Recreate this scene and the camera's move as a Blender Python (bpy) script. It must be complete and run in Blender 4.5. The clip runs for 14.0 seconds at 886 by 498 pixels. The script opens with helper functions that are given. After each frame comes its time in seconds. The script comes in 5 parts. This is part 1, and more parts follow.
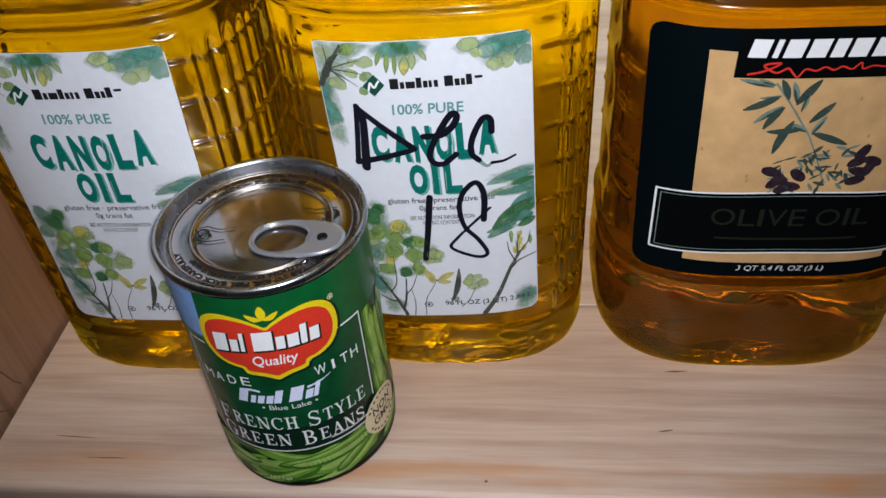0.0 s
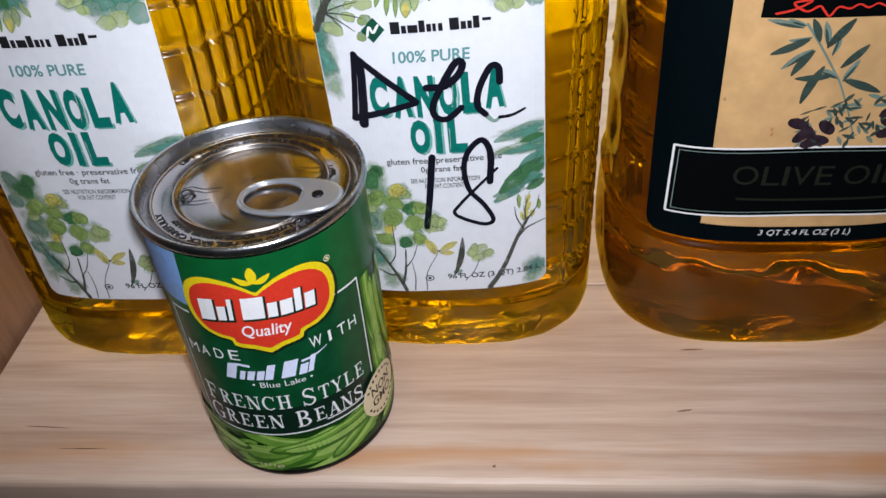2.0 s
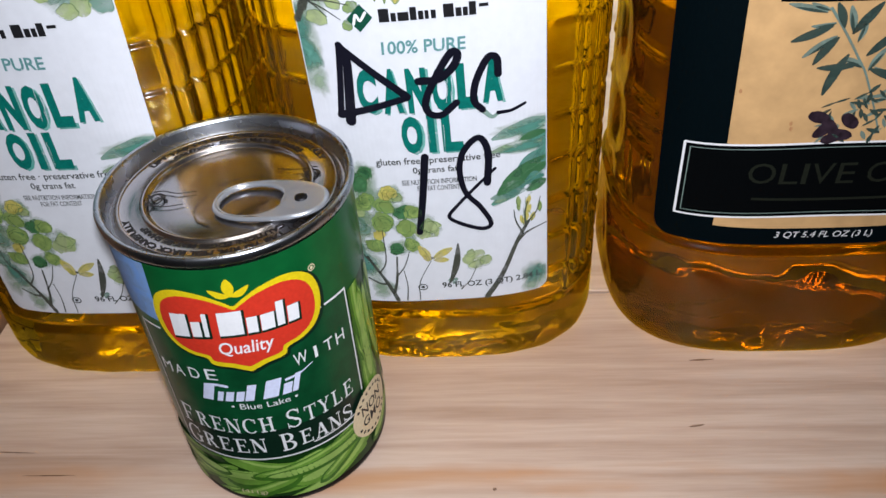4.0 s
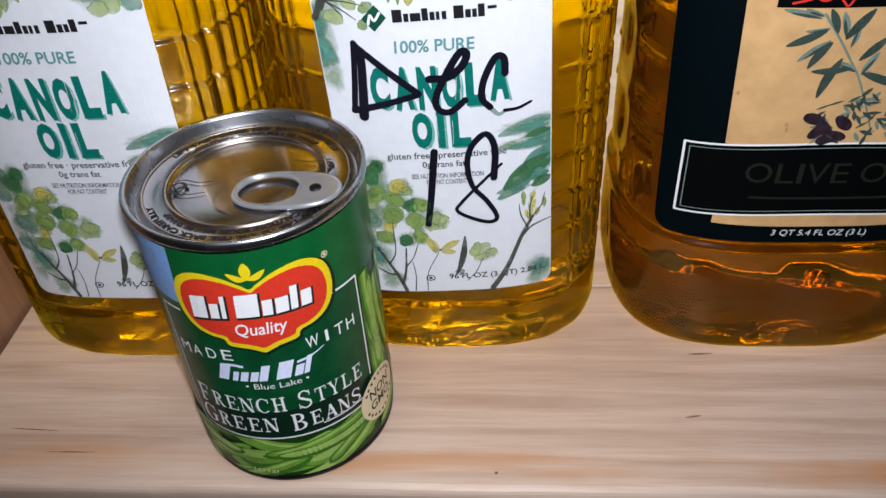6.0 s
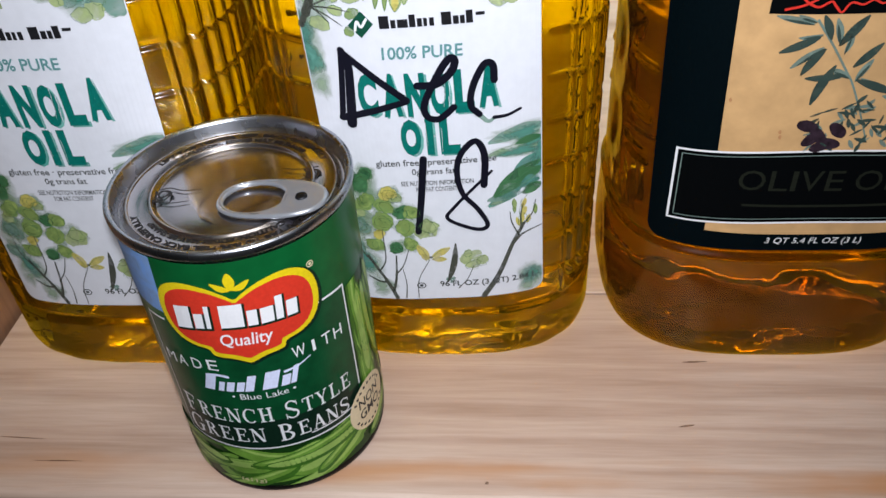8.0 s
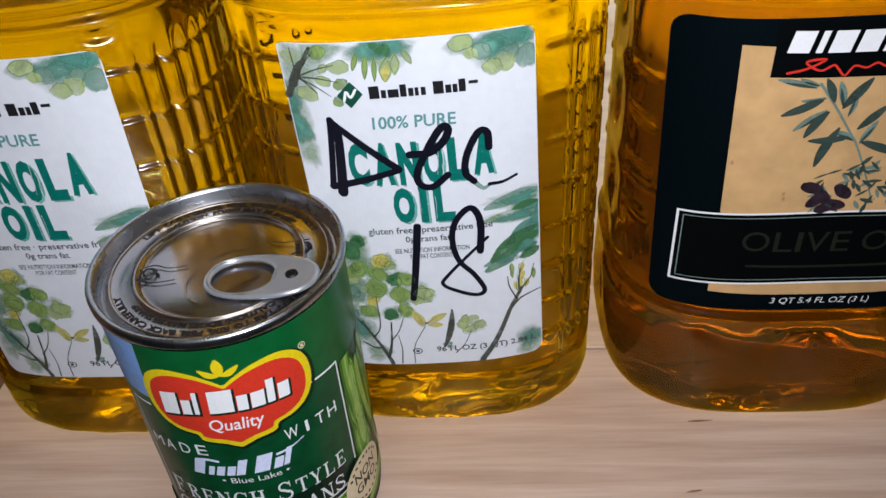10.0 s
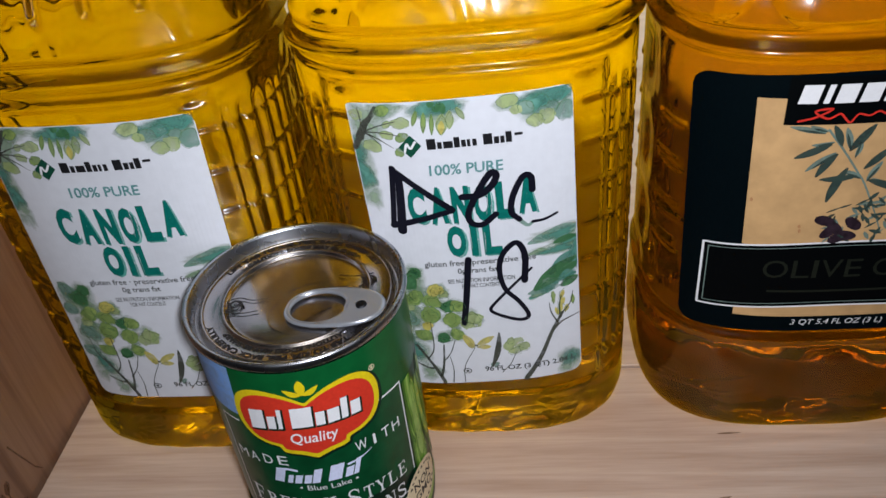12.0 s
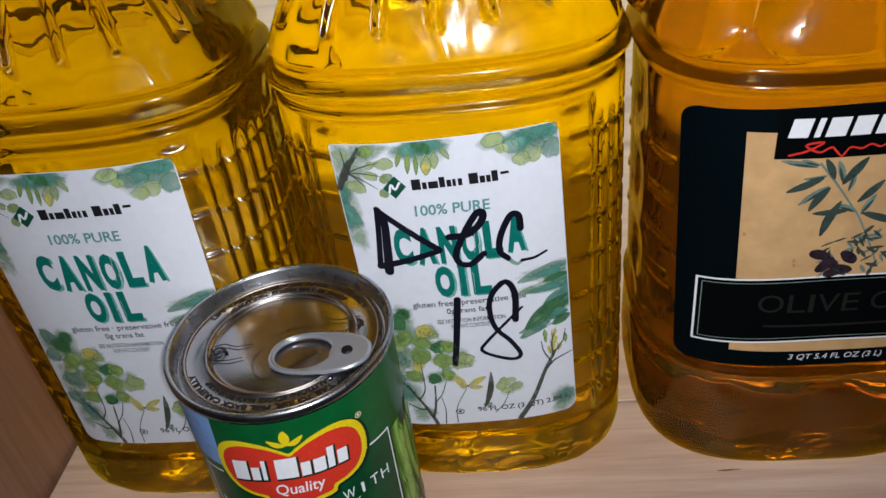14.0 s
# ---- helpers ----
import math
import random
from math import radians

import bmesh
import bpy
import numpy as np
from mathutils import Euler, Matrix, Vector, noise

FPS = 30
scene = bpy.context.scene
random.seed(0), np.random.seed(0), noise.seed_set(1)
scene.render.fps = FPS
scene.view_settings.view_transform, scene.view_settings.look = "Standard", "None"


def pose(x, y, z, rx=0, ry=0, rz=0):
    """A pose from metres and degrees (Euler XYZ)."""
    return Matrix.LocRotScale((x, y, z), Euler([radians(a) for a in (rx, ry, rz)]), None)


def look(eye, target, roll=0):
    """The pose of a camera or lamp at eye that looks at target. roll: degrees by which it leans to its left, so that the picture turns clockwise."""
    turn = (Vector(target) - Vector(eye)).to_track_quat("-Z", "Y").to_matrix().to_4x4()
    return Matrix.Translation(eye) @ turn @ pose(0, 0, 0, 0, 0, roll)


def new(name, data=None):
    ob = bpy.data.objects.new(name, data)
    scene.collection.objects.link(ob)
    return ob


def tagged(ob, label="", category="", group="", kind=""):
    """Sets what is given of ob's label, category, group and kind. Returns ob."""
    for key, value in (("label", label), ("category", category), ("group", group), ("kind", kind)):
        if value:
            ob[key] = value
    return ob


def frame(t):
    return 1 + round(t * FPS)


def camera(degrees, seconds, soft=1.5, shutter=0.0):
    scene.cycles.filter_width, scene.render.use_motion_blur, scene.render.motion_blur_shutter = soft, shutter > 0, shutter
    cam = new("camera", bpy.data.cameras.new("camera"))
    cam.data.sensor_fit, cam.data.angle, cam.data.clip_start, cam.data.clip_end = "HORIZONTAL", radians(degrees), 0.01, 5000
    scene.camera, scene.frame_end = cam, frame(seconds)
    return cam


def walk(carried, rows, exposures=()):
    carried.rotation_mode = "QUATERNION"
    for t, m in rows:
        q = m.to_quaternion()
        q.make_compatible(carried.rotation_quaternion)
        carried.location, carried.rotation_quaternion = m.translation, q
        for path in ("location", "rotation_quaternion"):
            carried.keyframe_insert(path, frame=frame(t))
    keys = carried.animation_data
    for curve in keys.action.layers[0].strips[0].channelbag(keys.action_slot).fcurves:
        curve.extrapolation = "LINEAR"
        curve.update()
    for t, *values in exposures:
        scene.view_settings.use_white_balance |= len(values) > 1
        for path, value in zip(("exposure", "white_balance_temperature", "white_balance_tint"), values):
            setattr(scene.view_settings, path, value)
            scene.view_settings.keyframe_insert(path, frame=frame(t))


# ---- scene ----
cam = camera(57.99, 14.0)
ROWS = [
    (0.0, 0.0908, -0.2152, 0.2845, 49.11, 3.60, 3.96),
    (0.5, 0.0894, -0.2181, 0.2845, 49.98, 3.56, 3.40),
    (1.0, 0.0878, -0.2210, 0.2796, 50.21, 3.53, 3.23),
    (1.5, 0.0863, -0.2197, 0.2702, 50.35, 3.32, 3.08),
    (2.0, 0.0811, -0.2113, 0.2564, 50.24, 3.18, 2.68),
    (2.5, 0.0768, -0.2050, 0.2522, 50.48, 3.04, 2.23),
    (3.0, 0.0760, -0.1949, 0.2470, 50.56, 3.02, 1.68),
    (3.2, 0.0771, -0.1895, 0.2436, 50.64, 3.00, 1.54),
    (5.3, 0.0771, -0.2059, 0.2432, 50.47, 3.08, 2.14),
    (5.5, 0.0771, -0.2059, 0.2442, 50.49, 3.01, 2.40),
    (6.0, 0.0794, -0.2058, 0.2478, 50.75, 2.85, 2.87),
    (6.5, 0.0831, -0.1984, 0.2504, 50.32, 2.77, 3.06),
    (7.0, 0.0824, -0.1992, 0.2491, 50.99, 2.90, 3.06),
    (7.2, 0.0833, -0.2009, 0.2477, 50.94, 2.87, 3.08),
    (9.3, 0.0841, -0.2015, 0.2501, 50.67, 3.39, 2.56),
    (9.5, 0.0821, -0.1974, 0.2524, 50.81, 3.32, 2.11),
    (10.0, 0.0827, -0.1847, 0.2551, 52.13, 3.57, 1.96),
    (10.5, 0.0728, -0.1997, 0.2662, 52.78, 3.94, 2.45),
    (11.0, 0.0731, -0.2125, 0.2761, 52.92, 4.61, 3.08),
    (11.5, 0.0762, -0.2112, 0.2770, 52.97, 5.06, 3.22),
    (12.0, 0.0776, -0.2062, 0.2789, 53.37, 5.41, 3.10),
    (12.5, 0.0798, -0.2041, 0.2801, 53.86, 5.75, 2.99),
    (13.0, 0.0799, -0.1994, 0.2809, 54.24, 5.91, 2.82),
    (13.5, 0.0811, -0.1989, 0.2805, 54.58, 6.15, 2.76),
    (14.0, 0.0820, -0.1977, 0.2803, 54.90, 6.28, 2.55),
]
walk(cam, [(t, pose(x, y, z, rx, ry, rz)) for t, x, y, z, rx, ry, rz in ROWS],
     exposures=[(0.0, -0.06), (0.5, -0.12), (1.0, -0.12), (1.5, 0.08), (3.0, 0.32), (6.5, 0.28), (9.5, 0.24), (10.5, -0.08), (11.0, -0.1), (14.0, -0.14)])

# ---- light ----
world = bpy.data.worlds.new("world")
scene.world = world
world.use_nodes = True
world.node_tree.nodes["Background"].inputs[0].default_value = (1.0, 0.96, 0.92, 1)
world.node_tree.nodes["Background"].inputs[1].default_value = 0.02

flash = bpy.data.lights.new("phone_flash", "SPOT")
flash.energy, flash.color = 4.55, (0.94, 0.97, 1.05)
flash.spot_size, flash.spot_blend, flash.shadow_soft_size = radians(102), 1.0, 0.009
new("phone_flash", flash).matrix_world = look((0.094, -0.215, 0.287), (0.066, 0.03, 0.114))

# unseen overhead lamp, added below the ceiling to lift the bottle shoulders
fill_lamp = bpy.data.lights.new("overhead_fill", "AREA")
fill_lamp.energy, fill_lamp.color, fill_lamp.size = 2.0, (1.0, 0.94, 0.88), 0.35
new("overhead_fill", fill_lamp).matrix_world = look((0.08, -0.14, 1.0), (0.05, 0.0, 0.0))

# ---- materials ----
MM = 0.001


class Mat:
    """A node material with a Principled surface and short calls to wire it."""

    def __init__(self, name, color=(0.8, 0.8, 0.8), rough=0.5, metal=0.0, spec=0.5):
        self.m = bpy.data.materials.new(name)
        self.m.use_nodes = True
        self.t = self.m.node_tree
        self.p = self.t.nodes["Principled BSDF"]
        self.out = self.t.nodes["Material Output"]
        self.p.inputs["Base Color"].default_value = (*color, 1)
        self.p.inputs["Roughness"].default_value = rough
        self.p.inputs["Metallic"].default_value = metal
        self.p.inputs["Specular IOR Level"].default_value = spec

    def node(self, kind, **values):
        n = self.t.nodes.new(kind)
        for key, value in values.items():
            n.inputs[key.replace("_", " ")].default_value = value
        return n

    def link(self, a, b):
        self.t.links.new(a, b)

    def coords(self, scale=(1, 1, 1)):
        c = self.t.nodes.new("ShaderNodeTexCoord")
        mp = self.t.nodes.new("ShaderNodeMapping")
        mp.inputs["Scale"].default_value = scale
        self.link(c.outputs["Object"], mp.inputs["Vector"])
        return mp.outputs["Vector"]

    def noise(self, vec, scale, detail=3.0, rough=0.55, dist=0.0):
        n = self.node("ShaderNodeTexNoise", Scale=scale, Detail=detail, Roughness=rough, Distortion=dist)
        self.link(vec, n.inputs["Vector"])
        return n.outputs["Fac"]

    def ramp(self, fac, stops):
        n = self.t.nodes.new("ShaderNodeValToRGB")
        el = n.color_ramp.elements
        while len(el) < len(stops):
            el.new(0.5)
        for e, (at, col) in zip(el, stops):
            e.position, e.color = at, (*col, 1)
        self.link(fac, n.inputs["Fac"])
        return n.outputs["Color"]

    def mix(self, fac, a, b, blend="MIX"):
        n = self.t.nodes.new("ShaderNodeMix")
        n.data_type, n.blend_type = "RGBA", blend
        for value, at in ((fac, 0), (a, 6), (b, 7)):
            if isinstance(value, (int, float)):
                n.inputs[at].default_value = value
            elif isinstance(value, tuple):
                n.inputs[at].default_value = (*value, 1)
            else:
                self.link(value, n.inputs[at])
        return n.outputs[2]

    def bump(self, height, strength, distance):
        n = self.node("ShaderNodeBump", Strength=strength, Distance=distance)
        self.link(height, n.inputs["Height"])
        self.link(n.outputs["Normal"], self.p.inputs["Normal"])
        return n.outputs["Normal"]

    def color(self, socket):
        self.link(socket, self.p.inputs["Base Color"])


def wood(name, along, light, mid, dark, rough=0.45, band=None):
    """Planed softwood: soft growth bands along one axis, faint pores, broad tint changes, and a streak of resin where there is one."""
    m = Mat(name, rough=rough, spec=0.4)
    sc = [26.0, 26.0, 26.0]
    sc["xyz".index(along)] = 1.3
    v = m.coords(tuple(sc))
    streak = m.noise(v, 4.2, 1.8, 0.5, 0.6)
    fine = m.noise(v, 30.0, 3.0, 0.6, 0.2)
    broad = m.noise(m.coords((1, 1, 1)), 8.0, 2.0, 0.5, 0.4)
    base = m.ramp(streak, [(0.28, dark), (0.42, mid), (0.58, light), (0.74, mid)])
    base = m.mix(0.24, base, m.ramp(fine, [(0.35, dark), (0.65, light)]), "MIX")
    tint = m.ramp(broad, [(0.35, (0.90, 0.81, 0.74)), (0.62, (1.0, 1.0, 1.0))])
    base = m.mix(0.8, base, tint, "MULTIPLY")
    if band:
        at, wide, color = band
        sep = m.t.nodes.new("ShaderNodeSeparateXYZ")
        m.link(m.coords(), sep.inputs[0])
        near = m.node("ShaderNodeMath")
        near.operation = "MULTIPLY_ADD"
        m.link(m.noise(m.coords((0.6, 1, 1)), 24.0, 3.0, 0.6, 0.5), near.inputs[0])
        near.inputs[1].default_value = wide * 2.2
        m.link(sep.outputs[1], near.inputs[2])
        off = m.node("ShaderNodeMapRange")
        m.link(near.outputs[0], off.inputs[0])
        off.inputs[1].default_value, off.inputs[2].default_value = at - wide + wide * 1.1, at + wide + wide * 1.1
        mask = m.ramp(off.outputs[0], [(0.0, (0, 0, 0)), (0.35, (0.9,) * 3), (0.65, (0.9,) * 3), (1.0, (0, 0, 0))])
        patch = m.ramp(m.noise(m.coords((0.5, 2.0, 1)), 14.0, 3.0, 0.6, 0.4), [(0.42, (0.05,) * 3), (0.62, (0.8,) * 3)])
        base = m.mix(m.mix(1.0, mask, patch, "MULTIPLY"), base, color)
    m.color(base)
    m.bump(streak, 0.2, 0.0006)
    return m.m


def ink(name, color, rough=0.45, vary=0.15, fine=900.0, spec=0.18):
    m = Mat(name, color, rough, spec=spec)
    n = m.noise(m.coords(), fine, 3.0)
    dark = tuple(c * (1 - vary) for c in color)
    lite = tuple(min(1, c * (1 + vary)) for c in color)
    m.color(m.ramp(n, [(0.3, dark), (0.7, lite)]))
    return m.m


def watercolour(name, a, b, cover=0.8):
    """Thin washed ink through which the label's white shows unevenly."""
    m = Mat(name, a, 0.5, spec=0.3)
    n = m.noise(m.coords(), 160.0, 4.0, 0.6, 0.8)
    isl = m.t.nodes.new("ShaderNodeNewGeometry").outputs["Random Per Island"]
    own = m.t.nodes.new("ShaderNodeObjectInfo").outputs["Random"]
    add = m.t.nodes.new("ShaderNodeMath")
    add.operation = "FRACT"
    total = m.t.nodes.new("ShaderNodeMath")
    m.link(isl, total.inputs[0])
    m.link(own, total.inputs[1])
    m.link(total.outputs[0], add.inputs[0])
    isl = add.outputs[0]
    col = m.mix(isl, m.ramp(n, [(0.3, a), (0.7, b)]), m.ramp(n, [(0.3, b), (0.75, a)]))
    m.color(col)
    clear = m.t.nodes.new("ShaderNodeBsdfTransparent")
    mixer = m.t.nodes.new("ShaderNodeMixShader")
    fac = m.ramp(n, [(0.28, (cover - 0.42,) * 3), (0.62, (min(1, cover + 0.2),) * 3)])
    cover_at = m.t.nodes.new("ShaderNodeAttribute")
    cover_at.attribute_name = "cover"
    thin = m.t.nodes.new("ShaderNodeMath")
    thin.operation = "MULTIPLY"
    m.link(fac, thin.inputs[0])
    m.link(cover_at.outputs["Fac"], thin.inputs[1])
    m.link(thin.outputs[0], mixer.inputs[0])
    m.link(clear.outputs[0], mixer.inputs[1])
    m.link(m.p.outputs[0], mixer.inputs[2])
    m.link(mixer.outputs[0], m.out.inputs["Surface"])
    return m.m


def oil(name, body, tint, cloud=0.06, wave=0.1, tall=0.6):
    """Oil in a clear plastic bottle: bent and inwardly mirrored light tinted by the oil, faintly cloudy, under uneven plastic."""
    m = Mat(name, body, 0.25, spec=0.3)
    n = m.noise(m.coords((1, 1, tall)), 38.0, 1.5, 0.5, 0.8)
    normal = m.bump(n, wave, 0.003)
    glass = m.node("ShaderNodeBsdfGlass", Roughness=0.012, IOR=1.47)
    glass.inputs["Color"].default_value = (*tint, 1)
    m.link(normal, glass.inputs["Normal"])
    mixer = m.t.nodes.new("ShaderNodeMixShader")
    mixer.inputs[0].default_value = cloud
    m.link(glass.outputs[0], mixer.inputs[1])
    m.link(normal, m.p.inputs["Normal"])
    m.link(m.p.outputs[0], mixer.inputs[2])
    # an added rough gloss, patchy by noise, widens highlights into a soft bloom
    gloss_coat = m.node("ShaderNodeBsdfAnisotropic", Roughness=0.17)
    m.link(normal, gloss_coat.inputs["Normal"])
    coated = m.t.nodes.new("ShaderNodeMixShader")
    coat_mask = m.ramp(m.noise(m.coords(), 60.0, 3.0), [(0.35, (0.008,) * 3), (0.7, (0.045,) * 3)])
    m.link(coat_mask, coated.inputs[0])
    m.link(mixer.outputs[0], coated.inputs[1])
    m.link(gloss_coat.outputs[0], coated.inputs[2])
    m.link(coated.outputs[0], m.out.inputs["Surface"])
    return m.m


WOOD_SHELF = wood("pine_shelf", "x", (0.575, 0.45, 0.375), (0.48, 0.355, 0.285), (0.37, 0.252, 0.188), 0.42, (-0.028, 0.0075, (0.46, 0.215, 0.085)))
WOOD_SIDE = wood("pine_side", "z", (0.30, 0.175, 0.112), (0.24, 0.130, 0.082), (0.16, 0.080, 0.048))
WOOD_BACK = wood("pine_back", "x", (0.76, 0.68, 0.60), (0.66, 0.57, 0.49), (0.46, 0.35, 0.26))
PLASTER = ink("painted_plaster", (0.24, 0.22, 0.20), 0.8, 0.06, 40.0)
KNOT = watercolour("wood_knot", (0.10, 0.04, 0.02), (0.22, 0.11, 0.06), 0.72)

CANOLA = oil("canola_oil", (0.95, 0.62, 0.002), (0.845, 0.695, 0.006), 0.01, 1.3, 0.5)
# same oils for ribs and base: shade painted into canola's tint, light into olive's
CANOLA_RIB_SHADE = oil("canola_oil_rib_shade", (0.9, 0.54, 0.002), (0.77, 0.60, 0.007), 0.012, 0.06)
OLIVE_RIB_LIGHT = oil("olive_oil_rib_light", (0.9, 0.42, 0.002), (0.84, 0.61, 0.010), 0.012, 0.1)
OLIVE = oil("olive_oil", (0.42, 0.25, 0.06), (0.73, 0.495, 0.008), 0.03, 1.1, 0.35)
CAP_RED = ink("cap_plastic", (0.5, 0.42, 0.02), 0.35, 0.05)

PAPER = ink("white_label_paper", (0.62, 0.635, 0.68), 0.34, 0.03, 260.0)
TEAL = ink("teal_ink", (0.002, 0.13, 0.105), 0.4)
TEAL_PALE = watercolour("teal_edge_ink", (0.05, 0.30, 0.25), (0.2, 0.45, 0.4), 0.75)
GREY_TEAL = ink("grey_teal_ink", (0.10, 0.24, 0.24), 0.4)
GREY_INK = ink("grey_ink", (0.04, 0.045, 0.045), 0.4)
DARK_GREEN = ink("dark_green_ink", (0.006, 0.06, 0.035), 0.4)
BLACK_INK = ink("black_ink", (0.012, 0.012, 0.014), 0.35)
MARKER = ink("black_marker", (0.006, 0.006, 0.012), 0.3)
WASH_DEEP = watercolour("deep_green_wash", (0.012, 0.075, 0.03), (0.075, 0.21, 0.085), 0.92)
WASH_MID = watercolour("mid_green_wash", (0.06, 0.16, 0.05), (0.34, 0.43, 0.12), 0.9)
WASH_PALE = watercolour("pale_green_wash", (0.22, 0.31, 0.10), (0.46, 0.52, 0.28), 0.74)
WASH_GREY = watercolour("grey_green_wash", (0.05, 0.17, 0.12), (0.30, 0.42, 0.36), 0.68)
WASH_TEAL = watercolour("blue_green_wash", (0.02, 0.15, 0.11), (0.13, 0.32, 0.26), 0.9)
WASH_YELLOW = watercolour("ochre_wash", (0.44, 0.40, 0.06), (0.60, 0.50, 0.16), 0.8)
WASH_SOFT = watercolour("soft_green_wash", (0.13, 0.25, 0.14), (0.33, 0.42, 0.28), 0.66)
WASH_EDGE = watercolour("outline_wash", (0.03, 0.12, 0.05), (0.10, 0.20, 0.06), 0.75)
WASH_STEM = watercolour("stem_wash", (0.025, 0.03, 0.026), (0.08, 0.085, 0.065), 0.95)

OLIVE_LABEL = ink("blue_black_label", (0.0006, 0.0028, 0.004), 0.6, 0.1, spec=0.03)
OLIVE_BLACK = ink("black_label", (0.0008, 0.0014, 0.0018), 0.6, 0.1, spec=0.04)
TAN = ink("tan_print", (0.51, 0.31, 0.14), 0.4, 0.12, 120.0)
WHITE_INK = ink("white_ink", (0.72, 0.72, 0.74), 0.4, 0.03)
RED_INK = ink("red_ink", (0.55, 0.03, 0.02), 0.4)
DIM_GOLD = ink("dim_gold_foil", (0.011, 0.013, 0.009), 0.4, spec=0.1)
OLIVE_LEAF = watercolour("olive_leaf_print", (0.008, 0.018, 0.017), (0.05, 0.085, 0.07), 1.15)
OLIVE_LEAF_PALE = watercolour("pale_olive_leaf_print", (0.08, 0.16, 0.15), (0.20, 0.25, 0.20), 1.0)
OLIVE_FRUIT = ink("dark_olive_print", (0.025, 0.015, 0.022), 0.35, 0.5, 400.0)

CAN_GREEN = ink("can_green", (0.003, 0.08, 0.02), 0.28, 0.12, 160.0)
CAN_DARK = ink("can_dark_green", (0.003, 0.054, 0.018), 0.28, 0.25, 160.0)
CAN_BLACK = ink("can_black_green", (0.004, 0.018, 0.010), 0.3, 0.2)
CAN_RED = ink("can_red", (0.56, 0.035, 0.018), 0.28, 0.08)
CAN_YELLOW = ink("can_yellow", (0.66, 0.50, 0.01), 0.28, 0.08)
CAN_BLUE = watercolour("can_sky_blue", (0.10, 0.26, 0.62), (0.30, 0.46, 0.78), 1.0)
CAN_LILAC = ink("can_lilac_white", (0.62, 0.66, 0.85), 0.3, 0.06)
CAN_CREAM = ink("can_cream", (0.70, 0.58, 0.38), 0.35, 0.06)
BEAN_A = ink("bean_print", (0.14, 0.29, 0.04), 0.35, 0.22, 160.0)
BEAN_B = ink("bean_print_light", (0.29, 0.45, 0.105), 0.35, 0.18, 160.0)
BEAN_D = ink("bean_print_mid", (0.045, 0.14, 0.015), 0.35, 0.25, 160.0)
BEAN_C = ink("bean_print_dark", (0.008, 0.04, 0.006), 0.35, 0.3, 160.0)


def tin(name, color, rough, spin):
    m = Mat(name, color, rough, 1.0)
    n = m.noise(m.coords(), 120.0, 2.0)
    m.link(m.ramp(n, [(0.3, (rough * 0.9,) * 3), (0.7, (rough * 1.12,) * 3)]), m.p.inputs["Roughness"])
    m.bump(m.noise(m.coords(), 90.0, 1.0), spin, 0.0003)
    return m.m


TIN = tin("tinplate", (0.40, 0.42, 0.46), 0.27, 0.012)
TIN_LID = tin("tinplate_lid", (0.38, 0.365, 0.375), 0.23, 0.02)
ALU = tin("tab_metal", (0.36, 0.38, 0.42), 0.2, 0.01)
ALU.node_tree.nodes["Principled BSDF"].inputs["Metallic"].default_value = 0.6
TIN_DARK = tin("dark_tinplate", (0.03, 0.03, 0.034), 0.5, 0.01)
LID_INK = ink("lid_ink", (0.012, 0.010, 0.010), 0.4)


# ---- helpers for meshes ----
def mesh_from(name, verts, faces, mat, smooth=False):
    me = bpy.data.meshes.new(name)
    me.from_pydata([tuple(v) for v in verts], [], faces)
    me.materials.append(mat)
    if smooth:
        me.polygons.foreach_set("use_smooth", [True] * len(me.polygons))
    me.update()
    return me


def part(name, verts, faces, mat, parent, label="", smooth=False):
    ob = new(name, mesh_from(name, verts, faces, mat, smooth))
    ob.parent = parent
    if label:
        ob["label"] = label
    return ob


def thing(name, m, label, category, group="", kind=""):
    ob = new(name)
    ob.empty_display_size = 0.02
    ob.matrix_world = m
    return tagged(ob, label, category, group, kind)


def smooth01(x, a, b):
    t = np.clip((np.asarray(x, float) - a) / (b - a), 0, 1)
    return t * t * (3 - 2 * t)


